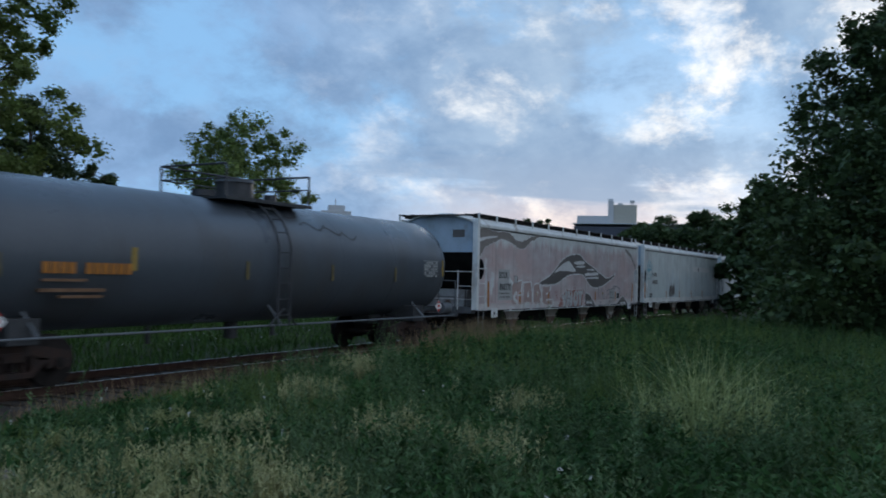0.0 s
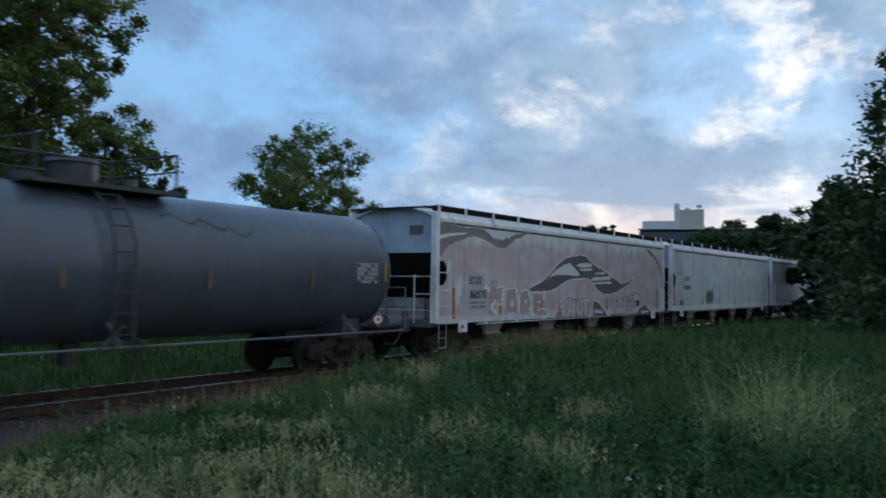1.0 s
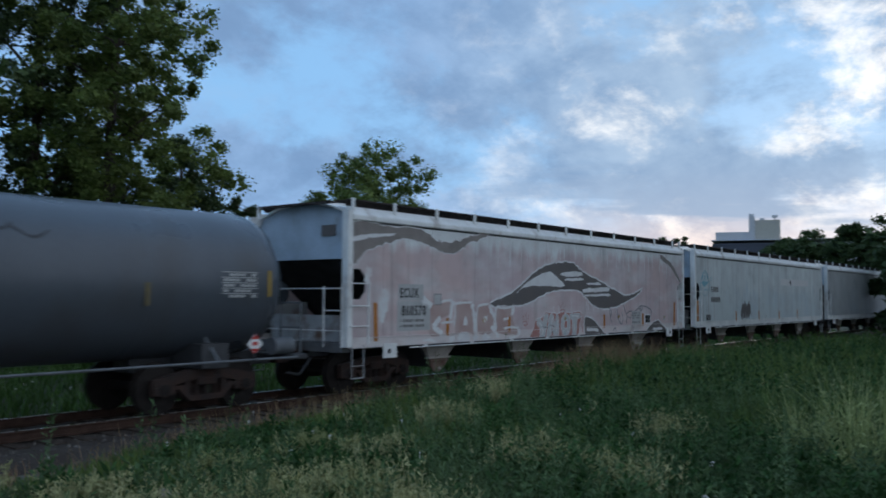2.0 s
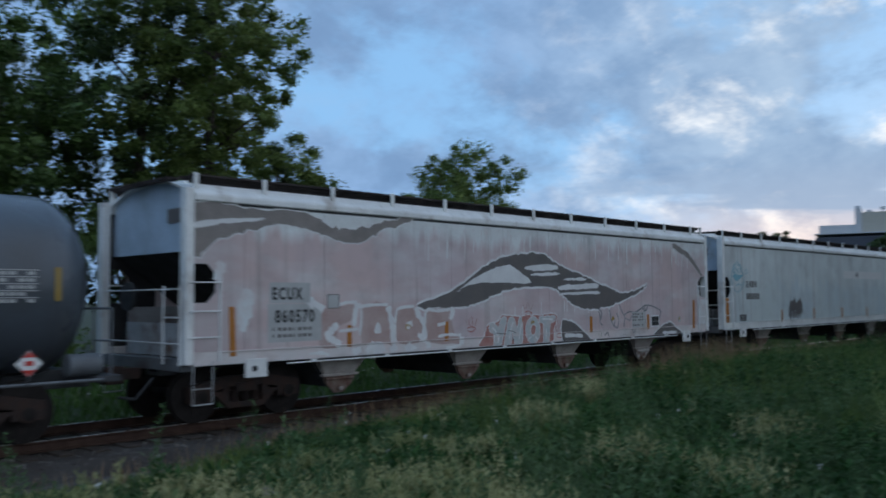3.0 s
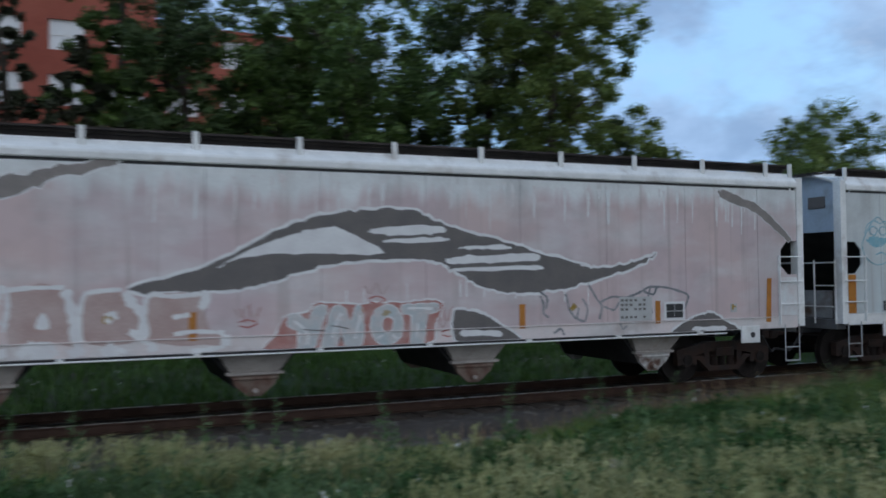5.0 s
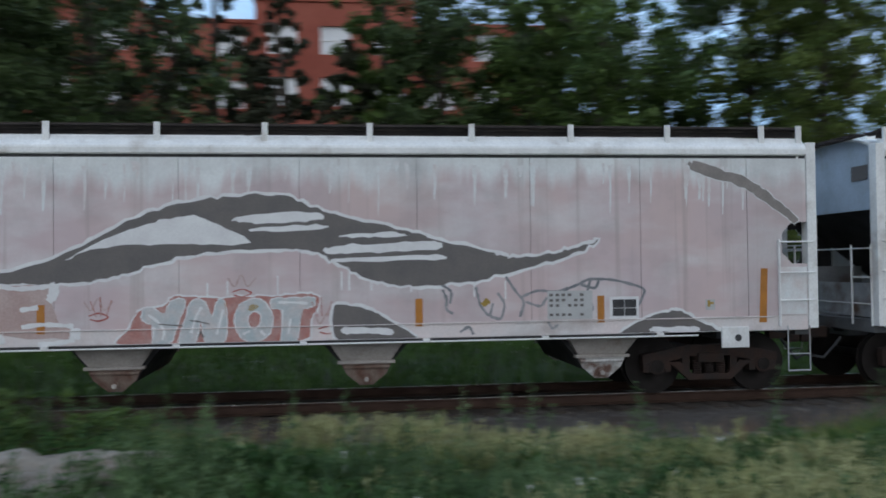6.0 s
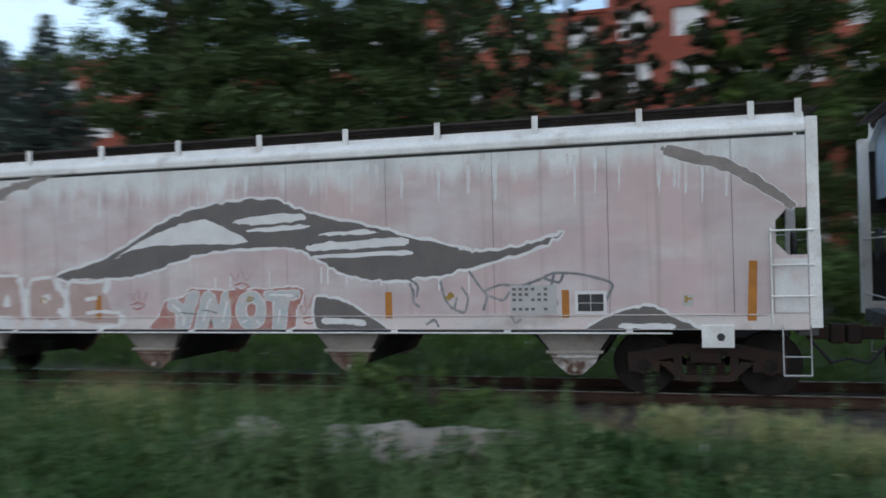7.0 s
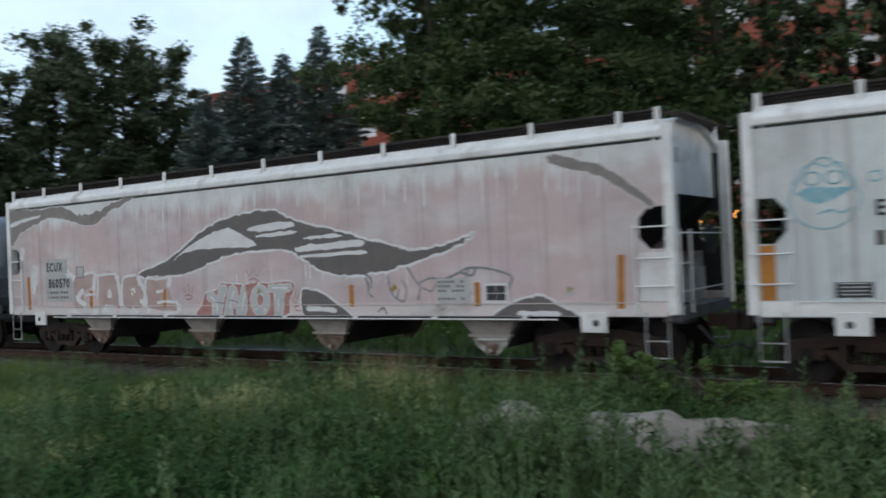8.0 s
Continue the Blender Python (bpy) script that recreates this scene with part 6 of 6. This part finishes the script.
    for x in (-0.55, 0.4):
        rod(bm, (x, -1.56, 0.92), (-0.06, -1.56, 1.3), 0.022)
    part("ladder", bm, "tank_iron", root)
    boxes("platform", [(-1.5, 1.5, -1.05, 1.05, 3.73, 3.77), (-1.5, 1.5, -1.08, -1.05, 3.71, 3.79), (-1.5, 1.5, 1.05, 1.08, 3.71, 3.79)], "tank_iron", root, "dark steel dome platform")
    bm = bmesh.new()
    rod(bm, (-0.1, 0, 3.78), (-0.1, 0, 4.22), 0.44, seg=24), rod(bm, (-0.1, 0, 4.22), (-0.1, 0, 4.29), 0.49, 0.44, 24)
    rod(bm, (0.95, -0.2, 3.84), (0.95, -0.2, 4.02), 0.16, seg=16), rod(bm, (-1.0, 0.1, 3.84), (-1.0, 0.1, 3.98), 0.28, seg=16)
    part("valve_housing", bm, "tank_iron", root, smooth=True)
    for y in (-1.0, 1.0):
        for x in (-1.45, 1.45):
            bm = bmesh.new()
            rod(bm, (x, y, 3.8), (x, y, 4.5), 0.025)
            part("railing_post", bm, "tank_iron", root)
    for a, b in (((-1.45, 1.0), (1.45, 1.0)), ((1.45, -1.0), (1.45, 1.0)), ((-1.45, -1.0), (-1.45, 1.0))):
        for z, r in ((4.5, 0.025), (4.18, 0.018)):
            bm = bmesh.new()
            rod(bm, (*a, z), (*b, z), r)
            part("railing_bar", bm, "tank_iron", root)
    # underframe: stub sills, side rail, bolsters, placard, pipes
    bm = bmesh.new()
    rod(bm, (-8.2, -1.53, 0.93), (8.2, -1.53, 0.93), 0.024), rod(bm, (-8.2, 1.53, 0.93), (8.2, 1.53, 0.93), 0.024)
    for x in (-6.3, 6.3, -0.06):
        for s in (-1, 1):
            rod(bm, (x, s * 1.53, 0.93), (x, s * 1.1, 1.35), 0.03)
    part("side_rail", bm, "tank_grey", root)
    sets = []
    for e in (-1, 1):
        boxes("stub_sill", [(e * 5.3, e * 8.55, -0.28, 0.28, 0.72, 1.02), (e * 6.1, e * 6.7, -1.3, 1.3, 0.80, 1.25), (e * 8.1, e * 8.5, -1.5, 1.5, 0.88, 0.98)], "tank_iron", root, bevel=0.015)
        bm = bmesh.new()
        rod(bm, (e * 7.75, -1.25, 1.15), (e * 8.25, -1.25, 1.15), 0.17, seg=18)
        part("brake_cylinder", bm, "tank_grey", root, smooth=True)
        bm = bmesh.new()
        for y in (-1.45, -0.85):
            rod(bm, (e * 8.35, y, 0.95), (e * 8.35, y, 2.0), 0.02)
        rod(bm, (e * 8.35, -1.45, 2.0), (e * 8.35, 1.45, 2.0), 0.018), rod(bm, (e * 8.35, -1.45, 1.5), (e * 8.35, -0.85, 1.5), 0.016)
        part("end_handrail", bm, "tank_grey", root)
        bm = bmesh.new()
        box(bm, e * 8.5, e * 8.85, -0.09, 0.09, 0.76, 0.96, 0.02)
        box(bm, e * 8.85, e * 9.06, -0.17, 0.17, 0.70, 1.00, 0.04)
        part("coupler", bm, "truck", root)
        sets += truck(root, e * 6.4)
        bm = bmesh.new()
        d = 0.19
        prism(bm, [(e * 7.09 - d, 1.23), (e * 7.09, 1.23 - d), (e * 7.09 + d, 1.23), (e * 7.09, 1.23 + d)], -1.575, -1.565)
        sg = part("placard", bm, "sign_white", root, "white and red diamond hazard placard")
        bm = bmesh.new()
        prism(bm, [(e * 7.09 - 0.10, 1.32), (e * 7.09 + 0.10, 1.32), (e * 7.09, 1.41)], -1.580, -1.576)
        prism(bm, [(e * 7.09 - 0.10, 1.14), (e * 7.09, 1.05), (e * 7.09 + 0.10, 1.14)], -1.580, -1.576)
        prism(bm, [(e * 7.09 - 0.06, 1.20), (e * 7.09 + 0.06, 1.20), (e * 7.09 + 0.06, 1.27), (e * 7.09 - 0.06, 1.27)], -1.580, -1.576)
        part("placard_print", bm, "sign_red", sg)
        bm = bmesh.new()
        rod(bm, (e * 7.09, -1.55, 0.9), (e * 7.09, -1.55, 1.45), 0.02)
        part("placard_post", bm, "tank_iron", root)
    for x in (-0.1, 1.4, -2.6):
        bm = bmesh.new()
        rod(bm, (x, 0, 0.95), (x, 0, 0.55), 0.16 if x == -0.1 else 0.06, seg=14)
        part("bottom_outlet", bm, "tank_iron", root)
    return root, sets


def ARTWORK(root):
    painted("wave", [(-3.63, 1.97), (-2.69, 2.23), (-2.08, 2.51), (-1.49, 2.82), (-0.87, 3.04), (-0.23, 3.14), (0.56, 3.16), (1.03, 3.0), (1.69, 2.79), (2.45, 2.63), (2.84, 2.49), (3.66, 2.32), (4.01, 2.21), (4.45, 2.24), (4.9, 2.32), (5.36, 2.45), (4.97, 2.26), (4.15, 2.04), (3.44, 1.87), (2.63, 1.81), (1.99, 1.89), (1.49, 2.12), (1.13, 2.32), (0.66, 2.38), (-0.24, 2.37), (-0.88, 2.26), (-1.5, 2.08), (-1.99, 1.96), (-2.65, 1.92), (-3.1, 1.91)], "dark_grey_paint", root, 2, 0.05, seed=0, wob=0.014)
    painted("white_gap", [(-2.42, 2.25), (-1.89, 2.54), (-1.29, 2.76), (-0.77, 2.87), (-0.5, 2.83), (0.15, 2.48), (-0.67, 2.46), (-1.49, 2.46), (-2.08, 2.39)], "white_paint", root, 4, 0, seed=1)
    painted("highlight", [(-0.12, 2.81), (0.21, 2.89), (1.03, 2.92), (1.2, 2.81), (0.67, 2.76), (0.1, 2.77)], "white_paint", root, 4, 0, seed=2)
    painted("highlight", [(1.26, 2.4), (2.0, 2.44), (2.84, 2.47), (2.88, 2.35), (2.0, 2.32), (1.31, 2.3)], "white_paint", root, 4, 0, seed=3)
    painted("highlight", [(1.44, 2.23), (2.88, 2.26), (2.84, 2.2), (1.5, 2.18)], "white_paint", root, 4, 0, seed=4)
    painted("highlight", [(0.21, 2.69), (1.2, 2.73), (1.14, 2.66), (0.27, 2.64)], "white_paint", root, 4, 0, seed=5)
    painted("highlight", [(1.44, 2.56), (2.13, 2.61), (2.45, 2.56), (1.87, 2.53)], "white_paint", root, 4, 0, seed=6)
    painted("scroll", [(-8.76, 3.71), (-7.6, 3.7), (-6.45, 3.71), (-5.93, 3.5), (-5.5, 3.45), (-4.93, 3.55), (-4.21, 3.72), (-3.77, 3.84), (-3.73, 3.75), (-4.46, 3.5), (-5.11, 3.24), (-5.5, 3.2), (-5.93, 3.29), (-6.35, 3.39), (-6.95, 3.44), (-7.69, 3.32), (-8.3, 3.12), (-8.75, 2.86)], "scroll_paint", root, 2, 0.022, seed=7, wob=0.024)
    painted("streak", [(-8.72, 3.4), (-8.13, 3.49), (-7.37, 3.55), (-7.6, 3.48), (-8.22, 3.4), (-8.7, 3.31)], "white_paint", root, 4, 0, seed=8)
    painted("low_wave", [(1.36, 1.53), (1.81, 1.47), (2.14, 1.32), (2.56, 1.02), (2.06, 1.01), (1.42, 1.03)], "dark_grey_paint", root, 3, 0.045, seed=9)
    painted("low_wave", [(5.69, 0.99), (5.98, 1.22), (6.39, 1.34), (6.63, 1.36), (6.91, 1.22), (7.31, 0.99), (6.46, 0.96)], "dark_grey_paint", root, 3, 0.045, seed=10)
    painted("highlight", [(1.5, 1.22), (2.14, 1.19), (2.18, 1.09), (1.8, 1.13), (1.5, 1.12)], "white_paint", root, 4, 0, seed=11)
    painted("highlight", [(6.22, 1.12), (6.87, 1.11), (6.87, 1.04), (6.22, 1.05)], "white_paint", root, 4, 0, seed=12)
    painted("top_arc", [(6.84, 3.68), (7.33, 3.56), (7.89, 3.33), (8.28, 3.05), (8.59, 2.75), (8.45, 2.76), (8.04, 3.05), (7.56, 3.31), (6.92, 3.51)], "scroll_paint", root, 2, 0.012, seed=13, wob=0.014)
    block_letters(root)
    bubble_letters(root)
    scribble(root)


def line_paint(name, pts, width, material, root, y=-1.6035, seed=1, taper=0.0):
    """A sprayed line of even width along a few points."""
    p = np.array(pts, float)
    t = np.linspace(0, len(p) - 1, (len(p) - 1) * 6 + 1)
    q = np.stack([np.interp(t, range(len(p)), p[:, k]) for k in (0, 1)], 1)
    ker = np.array([1, 2, 3, 2, 1]) / 9
    pad = np.concatenate([np.repeat(q[:1], 2, 0), q, np.repeat(q[-1:], 2, 0)])
    q = np.stack([np.convolve(pad[:, k], ker, "valid") for k in (0, 1)], 1)
    d = np.gradient(q, axis=0)
    n = np.stack([-d[:, 1], d[:, 0]], 1) / (np.linalg.norm(d, axis=1)[:, None] + 1e-9)
    w = width * np.random.default_rng(seed).uniform(0.6, 1.2, (len(q), 1)) * (1 - taper * np.linspace(0, 1, len(q))[:, None])
    bm = bmesh.new()
    a = [bm.verts.new((u[0], y, u[1])) for u in q + n * w / 2]
    b = [bm.verts.new((u[0], y, u[1])) for u in q - n * w / 2]
    for k in range(len(q) - 1):
        bm.faces.new((a[k], a[k + 1], b[k + 1], b[k]))
    part(name, bm, material, root)


def block_letters(root):
    """Angular faded-red letters C A R E with broad pale brushed edges."""
    fills = [
        [(-6.15, 1.76), (-6.02, 1.93), (-5.28, 1.99), (-5.34, 1.73), (-5.64, 1.62), (-5.92, 1.44), (-5.66, 1.24), (-6.10, 1.22), (-6.17, 1.42)],
        [(-5.11, 1.94), (-4.44, 1.97), (-4.30, 1.24), (-4.63, 1.27), (-4.87, 1.27), (-5.12, 1.26)],
        [(-4.18, 1.88), (-3.73, 1.92), (-3.45, 1.60), (-3.45, 1.27), (-4.18, 1.24)],
        [(-3.34, 1.84), (-2.60, 1.85), (-2.64, 1.65), (-2.68, 1.37), (-2.32, 1.28), (-2.34, 1.14), (-3.34, 1.25)],
    ]
    for k, pts in enumerate(fills):
        painted("letter", pts, "rose_paint", root, 2, 0, seed=60 + k)
    for k, pts in enumerate(([(-3.96, 1.05), (-3.86, 1.25), (-3.74, 1.05)], [(-3.93, 1.62), (-3.80, 1.67), (-3.77, 1.56), (-3.90, 1.53)], [(-4.86, 1.05), (-4.72, 1.27), (-4.58, 1.05)], [(-4.80, 1.46), (-4.71, 1.66), (-4.62, 1.46)])):
        painted("letter_gap", pts, "white_paint", root, 4, 0, seed=230 + k, wob=0.006)
    broad = [
        [(-5.22, 2.05), (-5.28, 1.86), (-5.33, 1.58)], [(-5.70, 1.66), (-5.85, 1.54), (-6.00, 1.44), (-5.81, 1.34), (-5.63, 1.24)],
        [(-4.44, 1.99), (-4.36, 1.70), (-4.30, 1.39), (-4.27, 1.10)], [(-3.69, 1.94), (-3.57, 1.75), (-3.43, 1.62), (-3.42, 1.24)],
        [(-2.56, 1.90), (-2.59, 1.75), (-2.66, 1.66)], [(-6.38, 1.97), (-6.29, 2.05), (-6.17, 2.00), (-6.04, 1.91)],
        [(-5.36, 1.07), (-5.22, 1.13), (-5.14, 1.15)], [(-5.00, 1.07), (-4.89, 1.20), (-4.80, 1.24)], [(-4.39, 1.07), (-4.26, 1.13), (-4.22, 1.18)],
        [(-3.97, 1.07), (-3.87, 1.12), (-3.85, 1.19)], [(-3.33, 1.22), (-3.29, 1.07)], [(-2.29, 1.30), (-2.30, 1.11)], [(-4.72, 1.58), (-4.73, 1.44)],
    ]
    thin = [
        [(-5.70, 2.01), (-5.50, 2.05), (-5.22, 2.06)], [(-5.20, 1.55), (-5.33, 1.53), (-5.57, 1.52), (-5.70, 1.51)], [(-5.22, 2.04), (-5.14, 1.95), (-5.13, 1.73), (-5.18, 1.39)],
        [(-5.14, 1.97), (-4.87, 2.00), (-4.41, 2.00)], [(-4.24, 1.21), (-4.25, 1.70), (-4.20, 1.88), (-4.15, 1.93)], [(-4.17, 1.92), (-3.95, 1.95), (-3.69, 1.96)],
        [(-3.63, 1.37), (-3.47, 1.25), (-3.34, 1.19)], [(-3.63, 1.38), (-3.40, 1.34)], [(-3.40, 1.60), (-3.40, 1.82), (-3.31, 1.89)], [(-3.34, 1.89), (-3.06, 1.85), (-2.73, 1.87), (-2.55, 1.91)],
        [(-3.06, 1.55), (-2.77, 1.59)], [(-3.04, 1.31), (-2.73, 1.35), (-2.28, 1.31)], [(-2.28, 1.12), (-2.51, 1.08), (-2.82, 1.06)], [(-4.80, 1.24), (-4.62, 1.24), (-4.52, 1.07)],
        [(-3.85, 1.18), (-3.64, 1.08)], [(-3.93, 1.55), (-3.84, 1.50)], [(-6.40, 1.12), (-6.10, 1.13), (-5.90, 1.07)],
    ]
    for k, pts in enumerate(broad):
        line_paint("letter_edge", pts, 0.15, "white_paint", root, y=-1.6062, seed=110 + k)
    for k, pts in enumerate(thin):
        line_paint("letter_edge", pts, 0.07, "white_paint", root, y=-1.6072, seed=140 + k)


def bubble_letters(root):
    """Rounded leaning letters Y N O T: pale fills with white edges on a dull red ground."""
    ground_paint = [(-1.67, 1.04), (-1.56, 1.24), (-1.40, 1.52), (-1.12, 1.56), (-0.93, 1.71), (-0.72, 1.70), (-0.40, 1.68), (-0.22, 1.67), (0.15, 1.69), (0.45, 1.68), (0.78, 1.71), (1.09, 1.70), (1.11, 1.53), (0.96, 1.27), (0.87, 1.04), (-0.4, 1.03)]
    painted("letter_ground", ground_paint, "red_glow", root, 2, 0.03, seed=160, wob=0.008)
    fills = [
        [(-1.40, 1.40), (-1.36, 1.53), (-1.23, 1.55), (-1.08, 1.42), (-0.97, 1.63), (-0.80, 1.68), (-0.76, 1.58), (-0.88, 1.30), (-0.98, 1.05), (-1.24, 1.04), (-1.16, 1.22), (-1.24, 1.30)],
        [(-0.90, 1.05), (-0.78, 1.40), (-0.72, 1.62), (-0.56, 1.66), (-0.47, 1.55), (-0.40, 1.36), (-0.32, 1.62), (-0.22, 1.64), (-0.18, 1.40), (-0.22, 1.05), (-0.48, 1.05), (-0.56, 1.34), (-0.66, 1.05)],
        [(-0.10, 1.34), (-0.02, 1.13), (0.18, 1.03), (0.40, 1.13), (0.48, 1.34), (0.40, 1.56), (0.20, 1.66), (-0.02, 1.56)],
        [(0.44, 1.65), (0.78, 1.66), (1.07, 1.66), (1.06, 1.54), (0.86, 1.49), (0.84, 1.26), (0.80, 1.05), (0.58, 1.05), (0.62, 1.28), (0.63, 1.49), (0.44, 1.52)],
    ]
    for k, pts in enumerate(fills):
        cx = sum(p[0] for p in pts) / len(pts)
        painted("letter", [(cx + (px - cx) * 0.93, pz) for px, pz in pts], "ice_paint", root, 4, 0.016, seed=170 + k, wob=0.006)
    painted("letter_hole", [(0.12, 1.34), (0.15, 1.25), (0.21, 1.24), (0.27, 1.30), (0.28, 1.42), (0.20, 1.46), (0.14, 1.42)], "red_glow", root, 6, 0.02, seed=180, wob=0.005)
    rows = [
        [(-1.30, 1.46), (-1.16, 1.36), (-1.06, 1.22), (-1.10, 1.08)], [(-0.70, 1.16), (-0.62, 1.44), (-0.54, 1.56)], [(-0.34, 1.14), (-0.28, 1.36), (-0.24, 1.52)],
        [(0.02, 1.14), (0.14, 1.20)], [(0.36, 1.12), (0.28, 1.20)], [(0.68, 1.12), (0.72, 1.38)], [(0.52, 1.60), (0.74, 1.60), (0.98, 1.58)],
    ]
    for k, pts in enumerate(rows):
        line_paint("letter_streak", pts, 0.04, "white_paint", root, y=-1.6095, seed=190 + k)
    for k, pts in enumerate(([(-1.16, 1.32), (-0.96, 1.30), (-0.80, 1.29)], [(-0.72, 1.36), (-0.60, 1.35), (-0.42, 1.30)], [(-0.60, 1.10), (-0.56, 1.22), (-0.52, 1.10)])):
        line_paint("letter_smear", pts, 0.02, "dark_grey_paint", root, y=-1.6100, seed=210 + k)
    for x, z in ((-1.93, 1.42), (1.18, 1.36)):
        for d in (-0.16, -0.02, 0.14):
            line_paint("red_tag", [(x + d * 0.4, z), (x + d, z + 0.34 - abs(d) * 0.5)], 0.016, "red_glow", root, y=-1.6082)


def scribble(root):
    """Thin dark tag lines and small red crowns."""
    lines = [
        [(2.95, 1.76), (3.02, 1.6), (3.0, 1.45), (3.12, 1.38)], [(3.45, 1.8), (3.52, 1.5), (3.66, 1.32), (3.72, 1.55)],
        [(3.9, 1.95), (4.08, 1.68), (4.2, 1.55), (4.12, 1.3)], [(4.1, 1.6), (4.4, 1.72), (4.7, 1.68), (5.0, 1.78), (5.2, 1.88), (5.6, 1.86), (6.1, 1.72), (6.0, 1.5), (5.85, 1.36)],
        [(5.05, 1.8), (5.3, 1.72), (5.36, 1.86)], [(4.55, 1.25), (4.62, 1.12), (4.72, 1.2)], [(3.2, 1.1), (3.35, 1.2), (3.42, 1.06)], [(2.92, 1.84), (3.10, 1.72), (3.06, 1.52)], [(3.66, 1.34), (3.84, 1.28), (3.90, 1.52), (3.78, 1.70)],
        [(4.62, 1.44), (4.9, 1.40), (5.22, 1.46)], [(5.22, 1.86), (5.16, 1.66), (5.26, 1.44), (5.20, 1.34)], [(4.2, 1.55), (4.45, 1.46), (4.55, 1.62)],
    ]
    for k, pts in enumerate(lines):
        line_paint("tag_line", pts, 0.045, "tag_paint", root, seed=k)
    for k, (x, z) in enumerate(((-1.98, 1.55), (0.02, 1.86), (1.25, 1.3))):
        line_paint("red_tag", [(x - 0.2, z + 0.12), (x - 0.1, z - 0.05), (x, z + 0.18), (x + 0.08, z - 0.05), (x + 0.22, z + 0.12)], 0.022, "rose_paint", root, seed=20 + k)
        line_paint("red_tag", [(x - 0.14, z - 0.1), (x + 0.02, z - 0.05), (x + 0.16, z - 0.12), (x, z - 0.18), (x - 0.12, z - 0.14)], 0.022, "red_paint", root, seed=30 + k)
    # runs of pale paint
    g = random.Random(4)
    for k in range(62):
        x = g.uniform(-3.5, 8.2)
        z = 3.68 - g.uniform(0.0, 0.1)
        n = 0.12 + 0.7 * g.random() ** 1.8
        line_paint("paint_run", [(x, z), (x + 0.01, z - n * 0.5), (x - 0.005, z - n)], g.uniform(0.03, 0.11), "scrubbed", root, y=-1.6015, seed=50 + k, taper=0.75)
    for k in range(9):
        x = g.uniform(-2.5, 4.0)
        z = 1.95 + 0.1 * math.sin(x)
        line_paint("paint_run", [(x, z), (x, z - 0.15), (x, z - 0.3)], 0.03, "white_paint", root, y=-1.6015, seed=90 + k)


# ---- the train's cars, at their places along the train ----
tank, tank_sets = tank_car()
pink, pink_sets = hopper("covered hopper car over-painted dull pink with grey and white graffiti", "pink_side")
marks_pink(pink)
pale, pale_sets = hopper("pale weathered covered hopper car with a teal sketch and small tags", "pale_side")
marks_pale(pale)
grey, grey_sets = hopper("plain grey weathered covered hopper car", "grey_side")
last, last_sets = hopper("plain grey weathered covered hopper car", "grey_side")
CARS = [(tank, -22.65, tank_sets), (pink, -4.26, pink_sets), (pale, 14.54, pale_sets), (grey, 33.34, grey_sets), (last, 52.14, last_sets)]


def motions():
    """The train rolls past towards -x; s is how far it is from its place at 6.5 s."""
    run = [(0.0, 38.268), (0.5, 35.221), (1.0, 32.197), (1.5, 29.179), (2.25, 24.74), (3.0, 20.364), (3.5, 17.436), (4.0, 14.527), (4.5, 11.612), (5.0, 8.687),
           (5.75, 4.36), (6.5, 0.0), (7.0, -2.989), (7.5, -5.909), (8.0, -8.815)]
    ts, ss = zip(*run)
    for car, x, sets in CARS:
        walk(car, [(t, pose(x + s, TRACK_Y, 0)) for t, s in run])
        for k, (w, wx) in enumerate(sets):
            rows = []
            for j in range(81):
                t = j / 10
                s = float(np.interp(t, ts, ss))
                rows.append((t, pose(wx, 0, 0.457, 0, math.degrees((s - 38.268) / 0.457), 0)))
            walk(w, rows)


motions()
